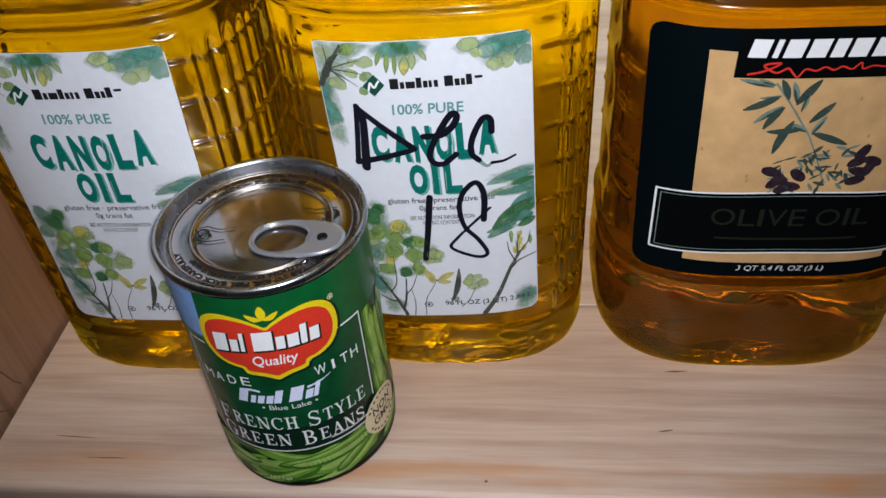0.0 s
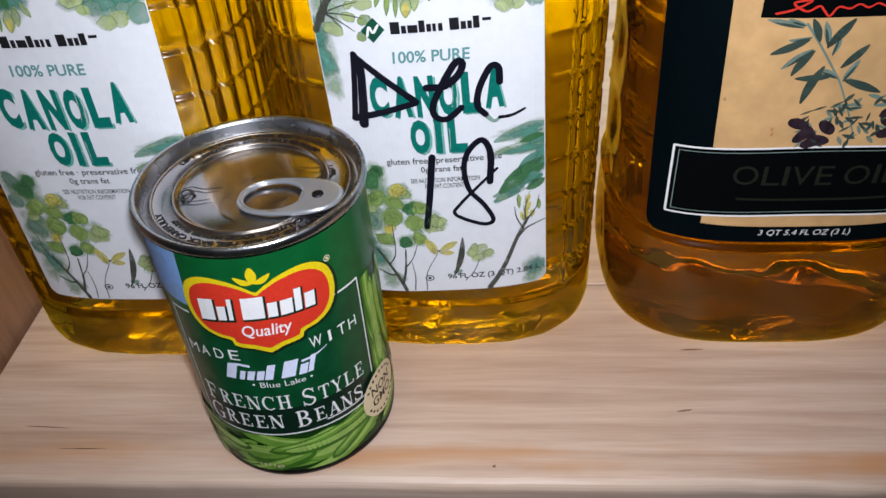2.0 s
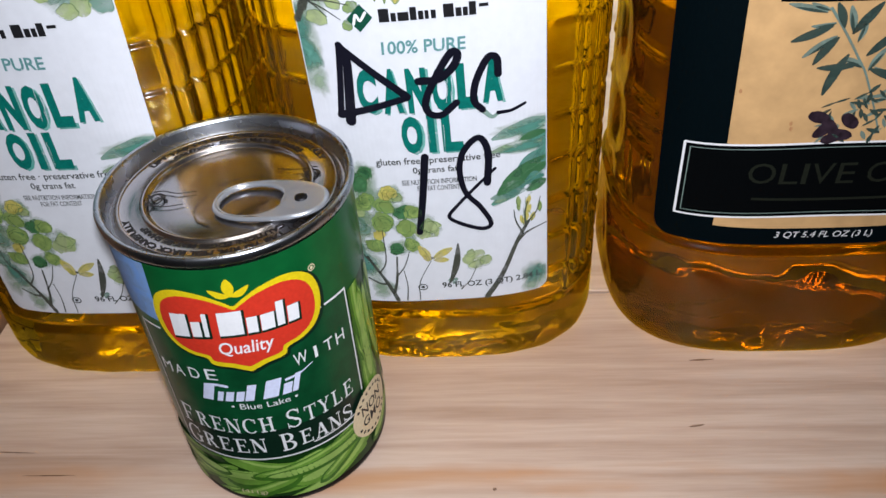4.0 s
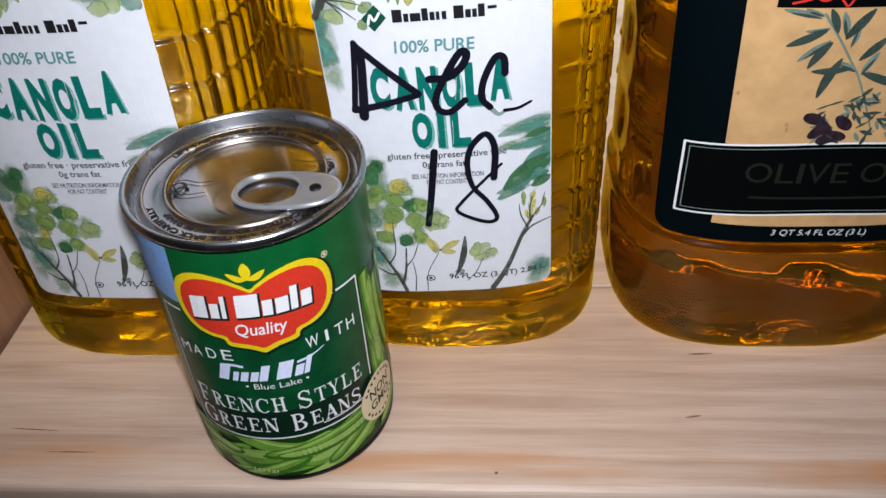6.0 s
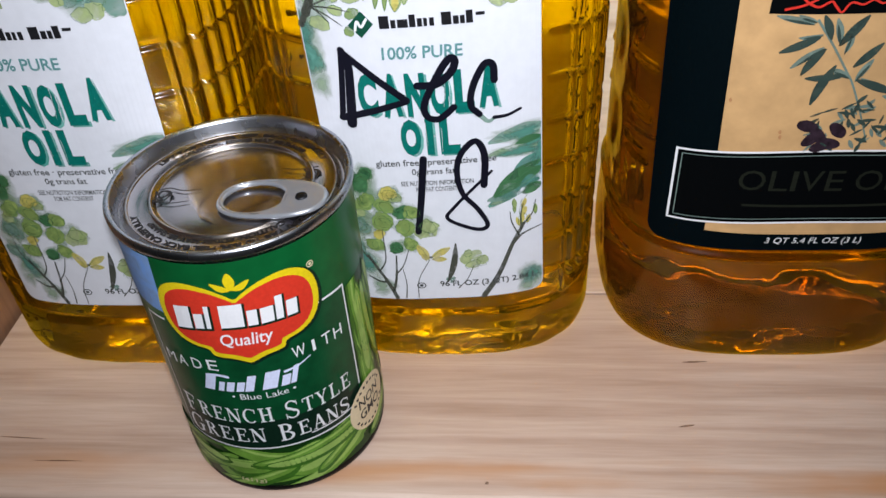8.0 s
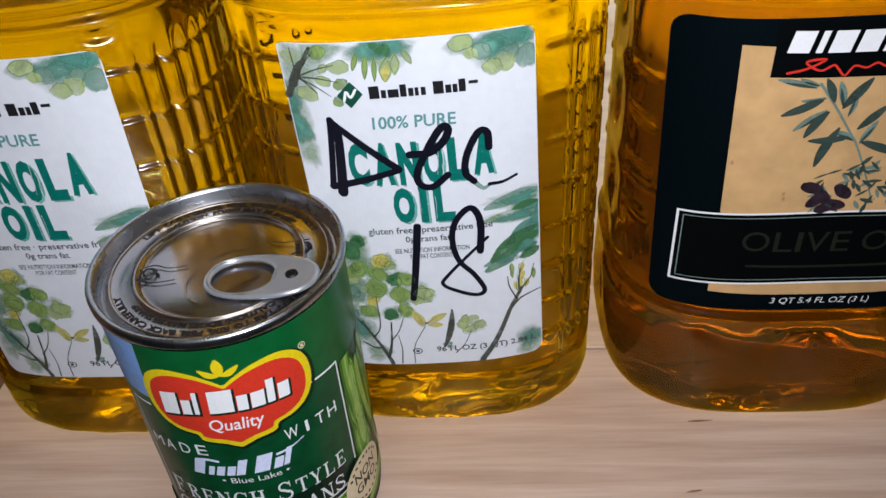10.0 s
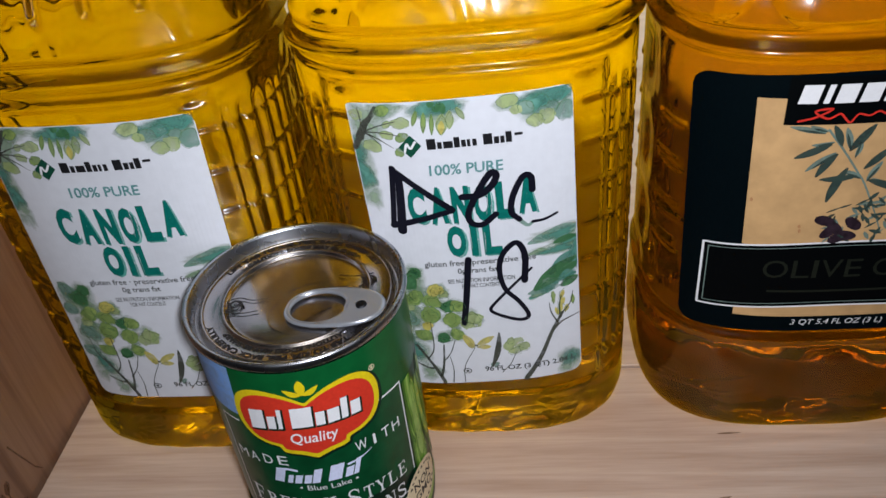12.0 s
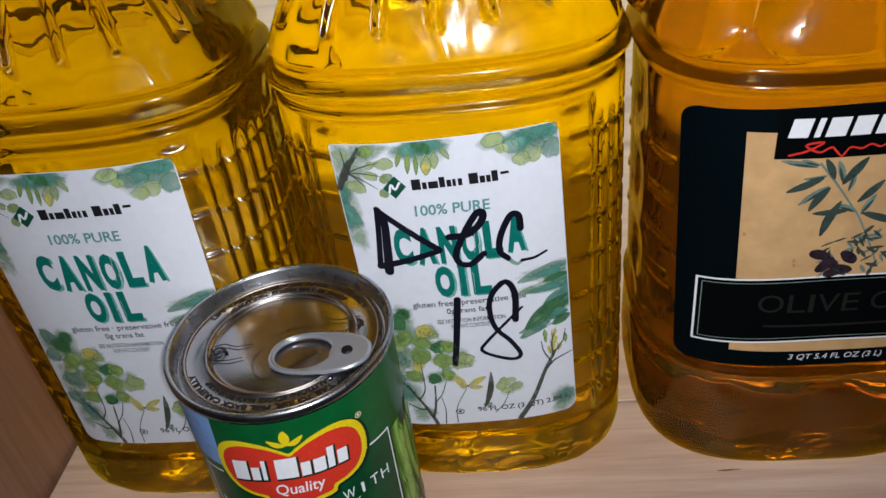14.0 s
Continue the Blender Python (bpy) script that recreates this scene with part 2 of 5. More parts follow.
class Print:
    """Flat shapes gathered in label coordinates (mm), later laid on a curved surface."""

    def __init__(self):
        self.v, self.f, self.lift, self.marks, self.thin = [], [], 0.0, [], {}

    def mark(self):
        """What follows is a shape of its own."""
        self.marks.append((len(self.v), len(self.f)))
        return self

    def poly(self, pts):
        k = len(self.v)
        self.v += [(x, z, self.lift) for x, z in pts]
        self.f.append(tuple(range(k, k + len(pts))))
        self.lift += 0.002

    def fan(self, pts):
        """A shape as triangles round its middle, for shapes that wrap far round a curve."""
        k = len(self.v)
        cx, cz = sum(p[0] for p in pts) / len(pts), sum(p[1] for p in pts) / len(pts)
        n, rings = len(pts), 7
        self.v += [(cx, cz, self.lift)] + [(cx + (x - cx) * r / rings, cz + (z - cz) * r / rings, self.lift) for r in range(1, rings + 1) for x, z in pts]
        for i in range(n):
            j = (i + 1) % n
            self.f.append((k, k + 1 + i, k + 1 + j))
            for r in range(rings - 1):
                a, b = k + 1 + r * n, k + 1 + (r + 1) * n
                self.f.append((a + i, b + i, b + j, a + j))
        self.lift += 0.002

    def wet(self, cx, cz, rx, rz, turn, rng, keep, n=26, rings=6):
        """A wet touch of paint that thins out towards its uneven rim."""
        ca, sa = math.cos(radians(turn)), math.sin(radians(turn))
        k = len(self.v)
        spread = [1 + 0.16 * math.sin(3 * a + cx) + rng.uniform(-0.14, 0.14) for a in (2 * math.pi * i / n for i in range(n))]
        self.v.append((*keep(cx, cz), self.lift))
        for r in range(1, rings + 1):
            for i in range(n):
                a, q = 2 * math.pi * i / n, r / rings * spread[i]
                x, z = rx * q * math.cos(a), rz * q * math.sin(a)
                self.thin[len(self.v)] = 1 - (r / rings) ** 2.4
                self.v.append((*keep(cx + x * ca - z * sa, cz + x * sa + z * ca), self.lift))
        for i in range(n):
            j = (i + 1) % n
            self.f.append((k, k + 1 + i, k + 1 + j))
            for r in range(rings - 1):
                a, b = k + 1 + r * n, k + 1 + (r + 1) * n
                self.f.append((a + i, b + i, b + j, a + j))
        self.lift += 0.002

    def blob(self, cx, cz, rx, rz, turn=0.0, rng=random, n=14, uneven=0.16):
        ca, sa = math.cos(radians(turn)), math.sin(radians(turn))
        pts = []
        for i in range(n):
            a = 2 * math.pi * i / n
            k = 1 + rng.uniform(-uneven, uneven)
            x, z = rx * k * math.cos(a), rz * k * math.sin(a)
            pts.append((cx + x * ca - z * sa, cz + x * sa + z * ca))
        self.poly(pts)

    def leaf(self, x0, z0, x1, z1, width, bend=0.0):
        dx, dz = x1 - x0, z1 - z0
        ln = math.hypot(dx, dz)
        nx, nz = -dz / ln, dx / ln
        up, low = [], []
        for i in range(9):
            s = i / 8
            w = width / 2 * math.sin(math.pi * min(1, s * 0.92 + 0.04)) ** 0.8
            b = bend * math.sin(math.pi * s)
            up.append((x0 + dx * s + nx * (b + w), z0 + dz * s + nz * (b + w)))
            low.append((x0 + dx * s + nx * (b - w), z0 + dz * s + nz * (b - w)))
        self.poly(low + up[::-1])

    def stroke(self, pts, w0, w1=None, steps=6):
        """A line of varying width through the points, rounded by Catmull-Rom."""
        w1 = w0 if w1 is None else w1
        p = [Vector(q) for q in pts]
        p = [2 * p[0] - p[1]] + p + [2 * p[-1] - p[-2]]
        line = []
        for i in range(1, len(p) - 2):
            for s in range(steps):
                t = s / steps
                line.append(0.5 * (2 * p[i] + (p[i + 1] - p[i - 1]) * t + (2 * p[i - 1] - 5 * p[i] + 4 * p[i + 1] - p[i + 2]) * t * t
                                   + (3 * p[i] - p[i - 1] - 3 * p[i + 1] + p[i + 2]) * t ** 3))
        line.append(p[-2])
        k, n = len(self.v), len(line)
        for i, q in enumerate(line):
            d = (line[min(i + 1, n - 1)] - line[max(i - 1, 0)]).normalized()
            w = (w0 + (w1 - w0) * i / (n - 1)) / 2
            lift = self.lift + 0.004 * i / n
            self.v += [(q.x - d.y * w, q.y + d.x * w, lift), (q.x + d.y * w, q.y - d.x * w, lift)]
        self.f += [(k + 2 * i, k + 2 * i + 1, k + 2 * i + 3, k + 2 * i + 2) for i in range(n - 1)]
        for at, q, w in ((0, line[0], w0), (n - 1, line[-1], w1)):
            k = len(self.v)
            self.v += [(q.x + w / 2 * math.cos(a * math.pi / 5), q.y + w / 2 * math.sin(a * math.pi / 5), self.lift + 0.001) for a in range(10)]
            self.f.append(tuple(range(k, k + 10)))
        self.lift += 0.006

    def bar(self, x0, z0, x1, z1, height, lean=0.0):
        """A slanting bar from one end's middle to the other's."""
        s = lean * height
        n = max(2, int(abs(x1 - x0) / 3))
        k = len(self.v)
        for i in range(n + 1):
            x, z = x0 + (x1 - x0) * i / n, z0 + (z1 - z0) * i / n
            self.v += [(x - s / 2, z - height / 2, self.lift), (x + s / 2, z + height / 2, self.lift)]
        self.f += [(k + 2 * i, k + 2 * i + 2, k + 2 * i + 3, k + 2 * i + 1) for i in range(n)]
        self.lift += 0.002

    def sheet(self, x0, z0, x1, z1, corner=0.0, n=40, sides=(1, 1, 1, 1)):
        """A rectangle in strips, with rounded corners (bottom left, bottom right, top left, top right)."""
        k = len(self.v)
        xs = sorted({x0 + (x1 - x0) * i / n for i in range(n + 1)} | {x0 + corner * c for c in (0.1, 0.3, 0.6)} | {x1 - corner * c for c in (0.1, 0.3, 0.6)})
        for x in xs:
            cut = []
            for d, on in ((x - x0, (sides[0], sides[2])), (x1 - x, (sides[1], sides[3]))):
                c = corner - math.sqrt(max(0, corner ** 2 - (corner - d) ** 2)) if d < corner else 0
                cut.append((c * on[0], c * on[1]))
            lo, hi = max(c[0] for c in cut), max(c[1] for c in cut)
            self.v += [(x, z0 + lo, self.lift), (x, z1 - hi, self.lift)]
        self.f += [(k + 2 * i, k + 2 * i + 2, k + 2 * i + 3, k + 2 * i + 1) for i in range(len(xs) - 1)]
        self.lift += 0.002

    def text(self, words, x0, z0, w, h, turn=0.0, lean=0.0, bold=0.0, arc=None):
        """Words in the built-in font, fitted to a box whose lower left corner is given."""
        c = bpy.data.curves.new("words", "FONT")
        c.body, c.size, c.shear, c.offset, c.resolution_u = words, 1.0, lean, bold, 3
        o = bpy.data.objects.new("words", c)
        scene.collection.objects.link(o)
        me = bpy.data.meshes.new_from_object(o.evaluated_get(bpy.context.evaluated_depsgraph_get()))
        co = np.array([v.co[:2] for v in me.vertices])
        faces = [tuple(p.vertices) for p in me.polygons]
        bpy.data.objects.remove(o)
        bpy.data.curves.remove(c)
        bpy.data.meshes.remove(me)
        lo, hi = co.min(0), co.max(0)
        co = (co - lo) / (hi - lo) * (w, h)
        k = len(self.v)
        for x, y in co:
            if arc:
                px, pz = arc(x / w, y)
            else:
                ca, sa = math.cos(radians(turn)), math.sin(radians(turn))
                px, pz = x0 + x * ca - y * sa, z0 + x * sa + y * ca
            self.v.append((px, pz, self.lift))
        self.f += [tuple(k + i for i in f) for f in faces]
        self.lift += 0.002

    def serif(self, ch, at):
        """A capital with thick and thin strokes and serifs; at(u, v) places the unit box."""
        def quad(pts):
            self.poly([at(u, v) for u, v in pts])

        def up(x, z0=0.0, z1=1.0, t=0.18):
            quad([(x - t / 2, z0), (x + t / 2, z0), (x + t / 2, z1), (x - t / 2, z1)])

        def across(z, x0, x1, t=0.07):
            n = 4
            for i in range(n):
                a, b = x0 + (x1 - x0) * i / n, x0 + (x1 - x0) * (i + 1) / n
                quad([(a, z - t / 2), (b, z - t / 2), (b, z + t / 2), (a, z + t / 2)])

        def slant(x0, z0, x1, z1, t):
            quad([(x0 - t / 2, z0), (x1 - t / 2, z1), (x1 + t / 2, z1), (x0 + t / 2, z0)])

        def bow(cx, cz, rx, rz, a0, a1, thick=0.19, thin=0.06):
            n = 14
            rim = []
            for i in range(n + 1):
                a = radians(a0 + (a1 - a0) * i / n)
                rim.append(((cx + rx * math.cos(a), cz + rz * math.sin(a)), (cx + (rx - thick) * math.cos(a), cz + (rz - thin) * math.sin(a))))
            for (o0, i0), (o1, i1) in zip(rim, rim[1:]):
                quad([o0, o1, i1, i0])

        if ch in "FEL":
            up(0.28), across(0.965, 0.06, 0.88 if ch != "L" else 0.52), across(0.035, 0.06, 0.54 if ch == "F" else 0.92)
            if ch != "L":
                across(0.52, 0.28, 0.68), up(0.85, 0.74, 1.0, 0.07), up(0.67, 0.4, 0.64, 0.06)
            if ch != "F":
                up(0.9, 0.0, 0.28, 0.07)
        elif ch == "H":
            up(0.22), up(0.78), across(0.5, 0.22, 0.78)
            for z in (0.035, 0.965):
                across(z, 0.02, 0.42), across(z, 0.58, 0.98)
        elif ch == "N":
            up(0.16, t=0.07), up(0.86, t=0.07), slant(0.16, 1.0, 0.82, 0.0, 0.22), across(0.965, 0.0, 0.26), across(0.035, 0.0, 0.34), across(0.965, 0.68, 1.0)
        elif ch == "T":
            up(0.5), across(0.96, 0.04, 0.96), up(0.07, 0.72, 1.0, 0.06), up(0.93, 0.72, 1.0, 0.06), across(0.035, 0.28, 0.72)
        elif ch == "Y":
            up(0.5, 0.0, 0.5), slant(0.16, 1.0, 0.5, 0.44, 0.19), slant(0.87, 1.0, 0.54, 0.44, 0.08), across(0.965, 0.0, 0.36), across(0.965, 0.68, 1.0), across(0.035, 0.28, 0.72)
        elif ch == "A":
            slant(0.5, 1.0, 0.13, 0.0, 0.08), slant(0.5, 1.0, 0.84, 0.0, 0.21), across(0.34, 0.26, 0.7), across(0.035, 0.0, 0.3), across(0.035, 0.64, 1.0)
        elif ch in "RB":
            up(0.24), bow(0.42, 0.745, 0.4, 0.255, -90, 90), across(0.965, 0.06, 0.46), across(0.52, 0.24, 0.46), across(0.035, 0.06, 0.46)
            if ch == "R":
                slant(0.5, 0.52, 0.86, 0.0, 0.21), across(0.035, 0.78, 1.02)
            else:
                bow(0.42, 0.27, 0.5, 0.27, -90, 90)
        elif ch in "CG":
            bow(0.54, 0.5, 0.52, 0.52, 48, 312), up(0.9, 0.66, 0.98, 0.06)
            if ch == "G":
                up(0.82, 0.06, 0.42, 0.17), across(0.43, 0.62, 1.02)
        elif ch == "S":
            bow(0.48, 0.745, 0.38, 0.275, 25, 250, 0.14, 0.07), bow(0.48, 0.265, 0.42, 0.275, -155, 70, 0.14, 0.07), slant(0.24, 0.66, 0.74, 0.36, 0.26), up(0.82, 0.7, 0.98, 0.06), up(0.09, 0.02, 0.32, 0.06)

    def lay(self, name, surface, lift, mat, parent, label="", stuff=False):
        """Puts the shapes on a surface(x, z, off) in mm: each marked shape as a part, or all as one part."""
        at = [Vector(surface(x, z, lift + l)) * MM for x, z, l in self.v]
        cuts = (self.marks or [(0, 0)]) + [(len(self.v), len(self.f))]
        for (v0, f0), (v1, f1) in zip(cuts, cuts[1:]):
            if f1 > f0:
                ob = part(name, at[v0:v1], [tuple(i - v0 for i in f) for f in self.f[f0:f1]], mat, parent, label)
                cover = ob.data.attributes.new("cover", "FLOAT", "POINT")
                cover.data.foreach_set("value", [self.thin.get(i, 1.0) for i in range(v0, v1)])
                if stuff:
                    tagged(ob, kind="stuff")
        return ob


def lathe(profile, seg, closed_top=False):
    """A turned shape from (radius, height) in mm."""
    verts, faces = [], []
    for r, z in profile:
        verts += [(r * math.cos(2 * math.pi * i / seg) * MM, r * math.sin(2 * math.pi * i / seg) * MM, z * MM) for i in range(seg)]
    for j in range(len(profile) - 1):
        for i in range(seg):
            k = (i + 1) % seg
            faces.append((j * seg + i, j * seg + k, (j + 1) * seg + k, (j + 1) * seg + i))
    if closed_top:
        faces.append(tuple((len(profile) - 1) * seg + i for i in range(seg)))
    return verts, faces


def box_mesh(name, lo, hi, mat, parent=None, bevel=0.001, label=""):
    bm = bmesh.new()
    bmesh.ops.create_cube(bm, size=1)
    for v in bm.verts:
        v.co = [lo[i] + (v.co[i] + 0.5) * (hi[i] - lo[i]) for i in range(3)]
    if bevel:
        bmesh.ops.bevel(bm, geom=bm.edges[:], offset=bevel, segments=3, affect="EDGES", profile=0.5)
    me = bpy.data.meshes.new(name)
    bm.to_mesh(me)
    bm.free()
    me.materials.append(mat)
    ob = new(name, me)
    ob.parent = parent
    if label:
        ob["label"] = label
    return ob


# ---- the shelf and its surroundings ----
EDGE_Y, JOINT_Y, BACK_Y = -0.038, 0.069, 0.140
LEFT_X, RIGHT_X = -0.139, 0.62


def front_plank():
    """The front board with its rounded, worn front edge."""
    bm = bmesh.new()
    prof = [(JOINT_Y - 0.0006, -0.019), (JOINT_Y - 0.0006, -0.0008), (JOINT_Y - 0.0014, 0.0)]
    r = 0.0045
    prof += [(EDGE_Y + r, 0.0)]
    prof += [(EDGE_Y - 0.002 + r - r * math.sin(a * math.pi / 12), -r + r * math.cos(a * math.pi / 12)) for a in range(1, 7)]
    prof += [(EDGE_Y - 0.002, -0.019)]
    n, rows_ = 120, []
    for i in range(n + 1):
        x = LEFT_X + (RIGHT_X - LEFT_X) * i / n
        wear = 0.0007 * noise.noise((x * 22, 0, 3.1)) + 0.0004 * noise.noise((x * 70, 2, 1))
        rows_.append([bm.verts.new((x, y + (wear if y < 0 else 0), z)) for y, z in prof])
    m = len(prof)
    for i in range(n):
        for j in range(m):
            k = (j + 1) % m
            bm.faces.new((rows_[i][j], rows_[i][k], rows_[i + 1][k], rows_[i + 1][j]))
    bm.faces.new(rows_[0])
    bm.faces.new(rows_[-1][::-1])
    bmesh.ops.recalc_face_normals(bm, faces=bm.faces[:])
    me = bpy.data.meshes.new("plank")
    bm.to_mesh(me)
    bm.free()
    me.materials.append(WOOD_SHELF)
    return me


shelf = thing("shelf_board", pose(0, 0, 0), "pale pinkish pine shelf board with rounded front edge", "shelf", kind="structure")
plank = new("plank", front_plank())
plank.parent = shelf
box_mesh("plank", (LEFT_X, JOINT_Y + 0.0006, -0.019), (RIGHT_X, BACK_Y, 0.0), WOOD_SHELF, shelf, 0.0008)
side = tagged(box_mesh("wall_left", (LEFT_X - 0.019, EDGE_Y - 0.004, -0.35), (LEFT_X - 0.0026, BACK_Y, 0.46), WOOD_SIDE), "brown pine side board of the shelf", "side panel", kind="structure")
tagged(box_mesh("wall_right", (RIGHT_X + 0.0006, EDGE_Y - 0.004, -0.35), (RIGHT_X + 0.019, BACK_Y, 0.46), WOOD_SIDE), "brown pine side board of the shelf", "side panel", kind="structure")
tagged(box_mesh("wall_back", (LEFT_X - 0.019, BACK_Y + 0.0006, -0.35), (RIGHT_X + 0.019, BACK_Y + 0.012, 0.46), WOOD_BACK), "pale wooden back panel behind the bottles", "back panel", kind="structure")
# the plain room round the shelf
for name, lo, hi in (("wall_south", (-1.5, -1.62, -1.1), (1.9, -1.6, 1.4)), ("wall_west", (-1.52, -1.6, -1.1), (-1.5, 0.2, 1.4)), ("wall_east", (1.9, -1.6, -1.1), (1.92, 0.2, 1.4)),
                     ("wall_north", (-1.5, 0.2, -1.1), (1.9, 0.22, 1.4)), ("room_ceiling", (-1.5, -1.6, 1.4), (1.9, 0.2, 1.42)), ("floor", (-1.5, -1.6, -1.12), (1.9, 0.2, -1.1))):
    tagged(box_mesh(name, lo, hi, PLASTER, None, 0), "plain painted pantry surface", "wall" if "wall" in name else name.split("_")[-1], kind="structure")


def flat_marks():
    """Resin streaks, scuffs and pin knots lying in the boards' surface."""
    rng = random.Random(5)
    lie = lambda x, z, off: (x, z, off)
    knots = Print()
    knots.blob(77.8, -32, 0.7, 0.6, 0, rng)
    knots.leaf(157, 27, 167, 27.4, 0.9)
    knots.leaf(150, -6, 156, -5, 0.9)
    knots.leaf(-96, -25, -76, -25, 0.5)
    knots.leaf(-115, -14, -95, -15, 0.5)
    knots.lay("pin_knot", lie, 0.12, KNOT, plank, "small dark knots and nicks", True)
    wall = Print()
    wall.blob(-15, 12, 2.6, 6.0, -25, rng, 18)
    wall.blob(-9, 17, 1.8, 3.4, -20, rng)
    wall.stroke([(-8, 18), (-10, 12), (-6, 6), (-3, 3)], 0.8, 0.4)
    wall.stroke([(2, 30), (6, 18), (9, 9), (12, 4)], 0.9, 0.5)
    wall.lay("knot", lambda x, z, off: (LEFT_X * 1000 - 2.6 + off, x, z), 0.1, KNOT, side, "dark brown knot", True)


flat_marks()


# ---- bottles ----
class Section:
    """A bottle's rounded-square outline, in mm, centred on its axis, front at -y."""

    def __init__(self, a, b, n, count=360):
        self.a, self.b, self.n = a, b, n
        s = np.linspace(0, 2 * np.pi, 6001)
        c, si = np.cos(s), np.sin(s)
        x, y = a * np.sign(c) * np.abs(c) ** (2 / n), b * np.sign(si) * np.abs(si) ** (2 / n)
        run = np.concatenate([[0], np.cumsum(np.hypot(np.diff(x), np.diff(y)))])
        want = np.linspace(0, run[-1], count + 1)[:-1]
        self.x, self.y = np.interp(want, run, x), np.interp(want, run, y)
        tx, ty = np.roll(self.x, -1) - np.roll(self.x, 1), np.roll(self.y, -1) - np.roll(self.y, 1)
        ln = np.hypot(tx, ty)
        self.nx, self.ny, self.arc, self.total = ty / ln, -tx / ln, want, run[-1]

    def front(self, x):
        return -self.b * max(0.0, 1 - abs(x / self.a) ** self.n) ** (1 / self.n)


def skin(sec, heights, inset, feature, neck_from, neck_to, neck_r):
    """The bottle's skin: outline, drawn in by height, with relief along its normal, closing to a round neck."""
    ang = np.arctan2(sec.y, sec.x)
    verts, faces, n, relief, steep = [], [], len(sec.x), [], []
    for z in heights:
        ins = inset(z)
        x, y = sec.x * (sec.a - ins) / sec.a, sec.y * (sec.b - ins) / sec.b
        if z > neck_from:
            t = min(1.0, (z - neck_from) / (neck_to - neck_from))
            w = t ** 1.35
            x, y = x * (1 - w) + neck_r * np.cos(ang) * w, y * (1 - w) + neck_r * np.sin(ang) * w
        d = feature(sec, z) * (1 - 0.2 * smooth01(sec.y, 0.25 * sec.b, 0.6 * sec.b))
        relief.append(d)
        x, y = x + sec.nx * d, y + sec.ny * d
        verts += [(px * MM, py * MM, z * MM) for px, py in zip(x, y)]
    pitch = sec.total / n
    for j in range(len(heights) - 1):
        up = np.abs(relief[j + 1] - relief[j]) / (heights[j + 1] - heights[j])
        along = np.abs(np.roll(relief[j], -1) - relief[j]) / pitch
        # steep relief and the base take the second tint, with shading in its colour
        steep += list(np.maximum(up, along) > 0.14) if 14 < heights[j] < 246 else [heights[j] < 30] * n
        for i in range(n):
            k = (i + 1) % n
            faces.append((j * n + i, j * n + k, (j + 1) * n + k, (j + 1) * n + i))
    # the base, drawn up in the middle
    rings = [[i for i in range(n)]]
    for s, z in ((0.86, 0.0), (0.72, 2.5), (0.35, 5.0)):
        k = len(verts)
        verts += [(verts[i][0] * s, verts[i][1] * s, z * MM) for i in range(n)]
        rings.append(list(range(k, k + n)))
    for a, b in zip(rings, rings[1:]):
        faces += [(a[(i + 1) % n], a[i], b[i], b[(i + 1) % n]) for i in range(n)]
    faces.append(tuple(rings[-1][::-1]))
    faces.append(tuple((len(heights) - 1) * n + i for i in range(n)))
    return verts, faces, steep


def base_round(z, r, depth):
    return depth * (1 - math.sqrt(max(0.0, 1 - (1 - min(z, r) / r) ** 2)))


CAN_SEC = Section(61, 51, 2.9, 480)
OLV_SEC = Section(65.5, 56, 3.1, 420)


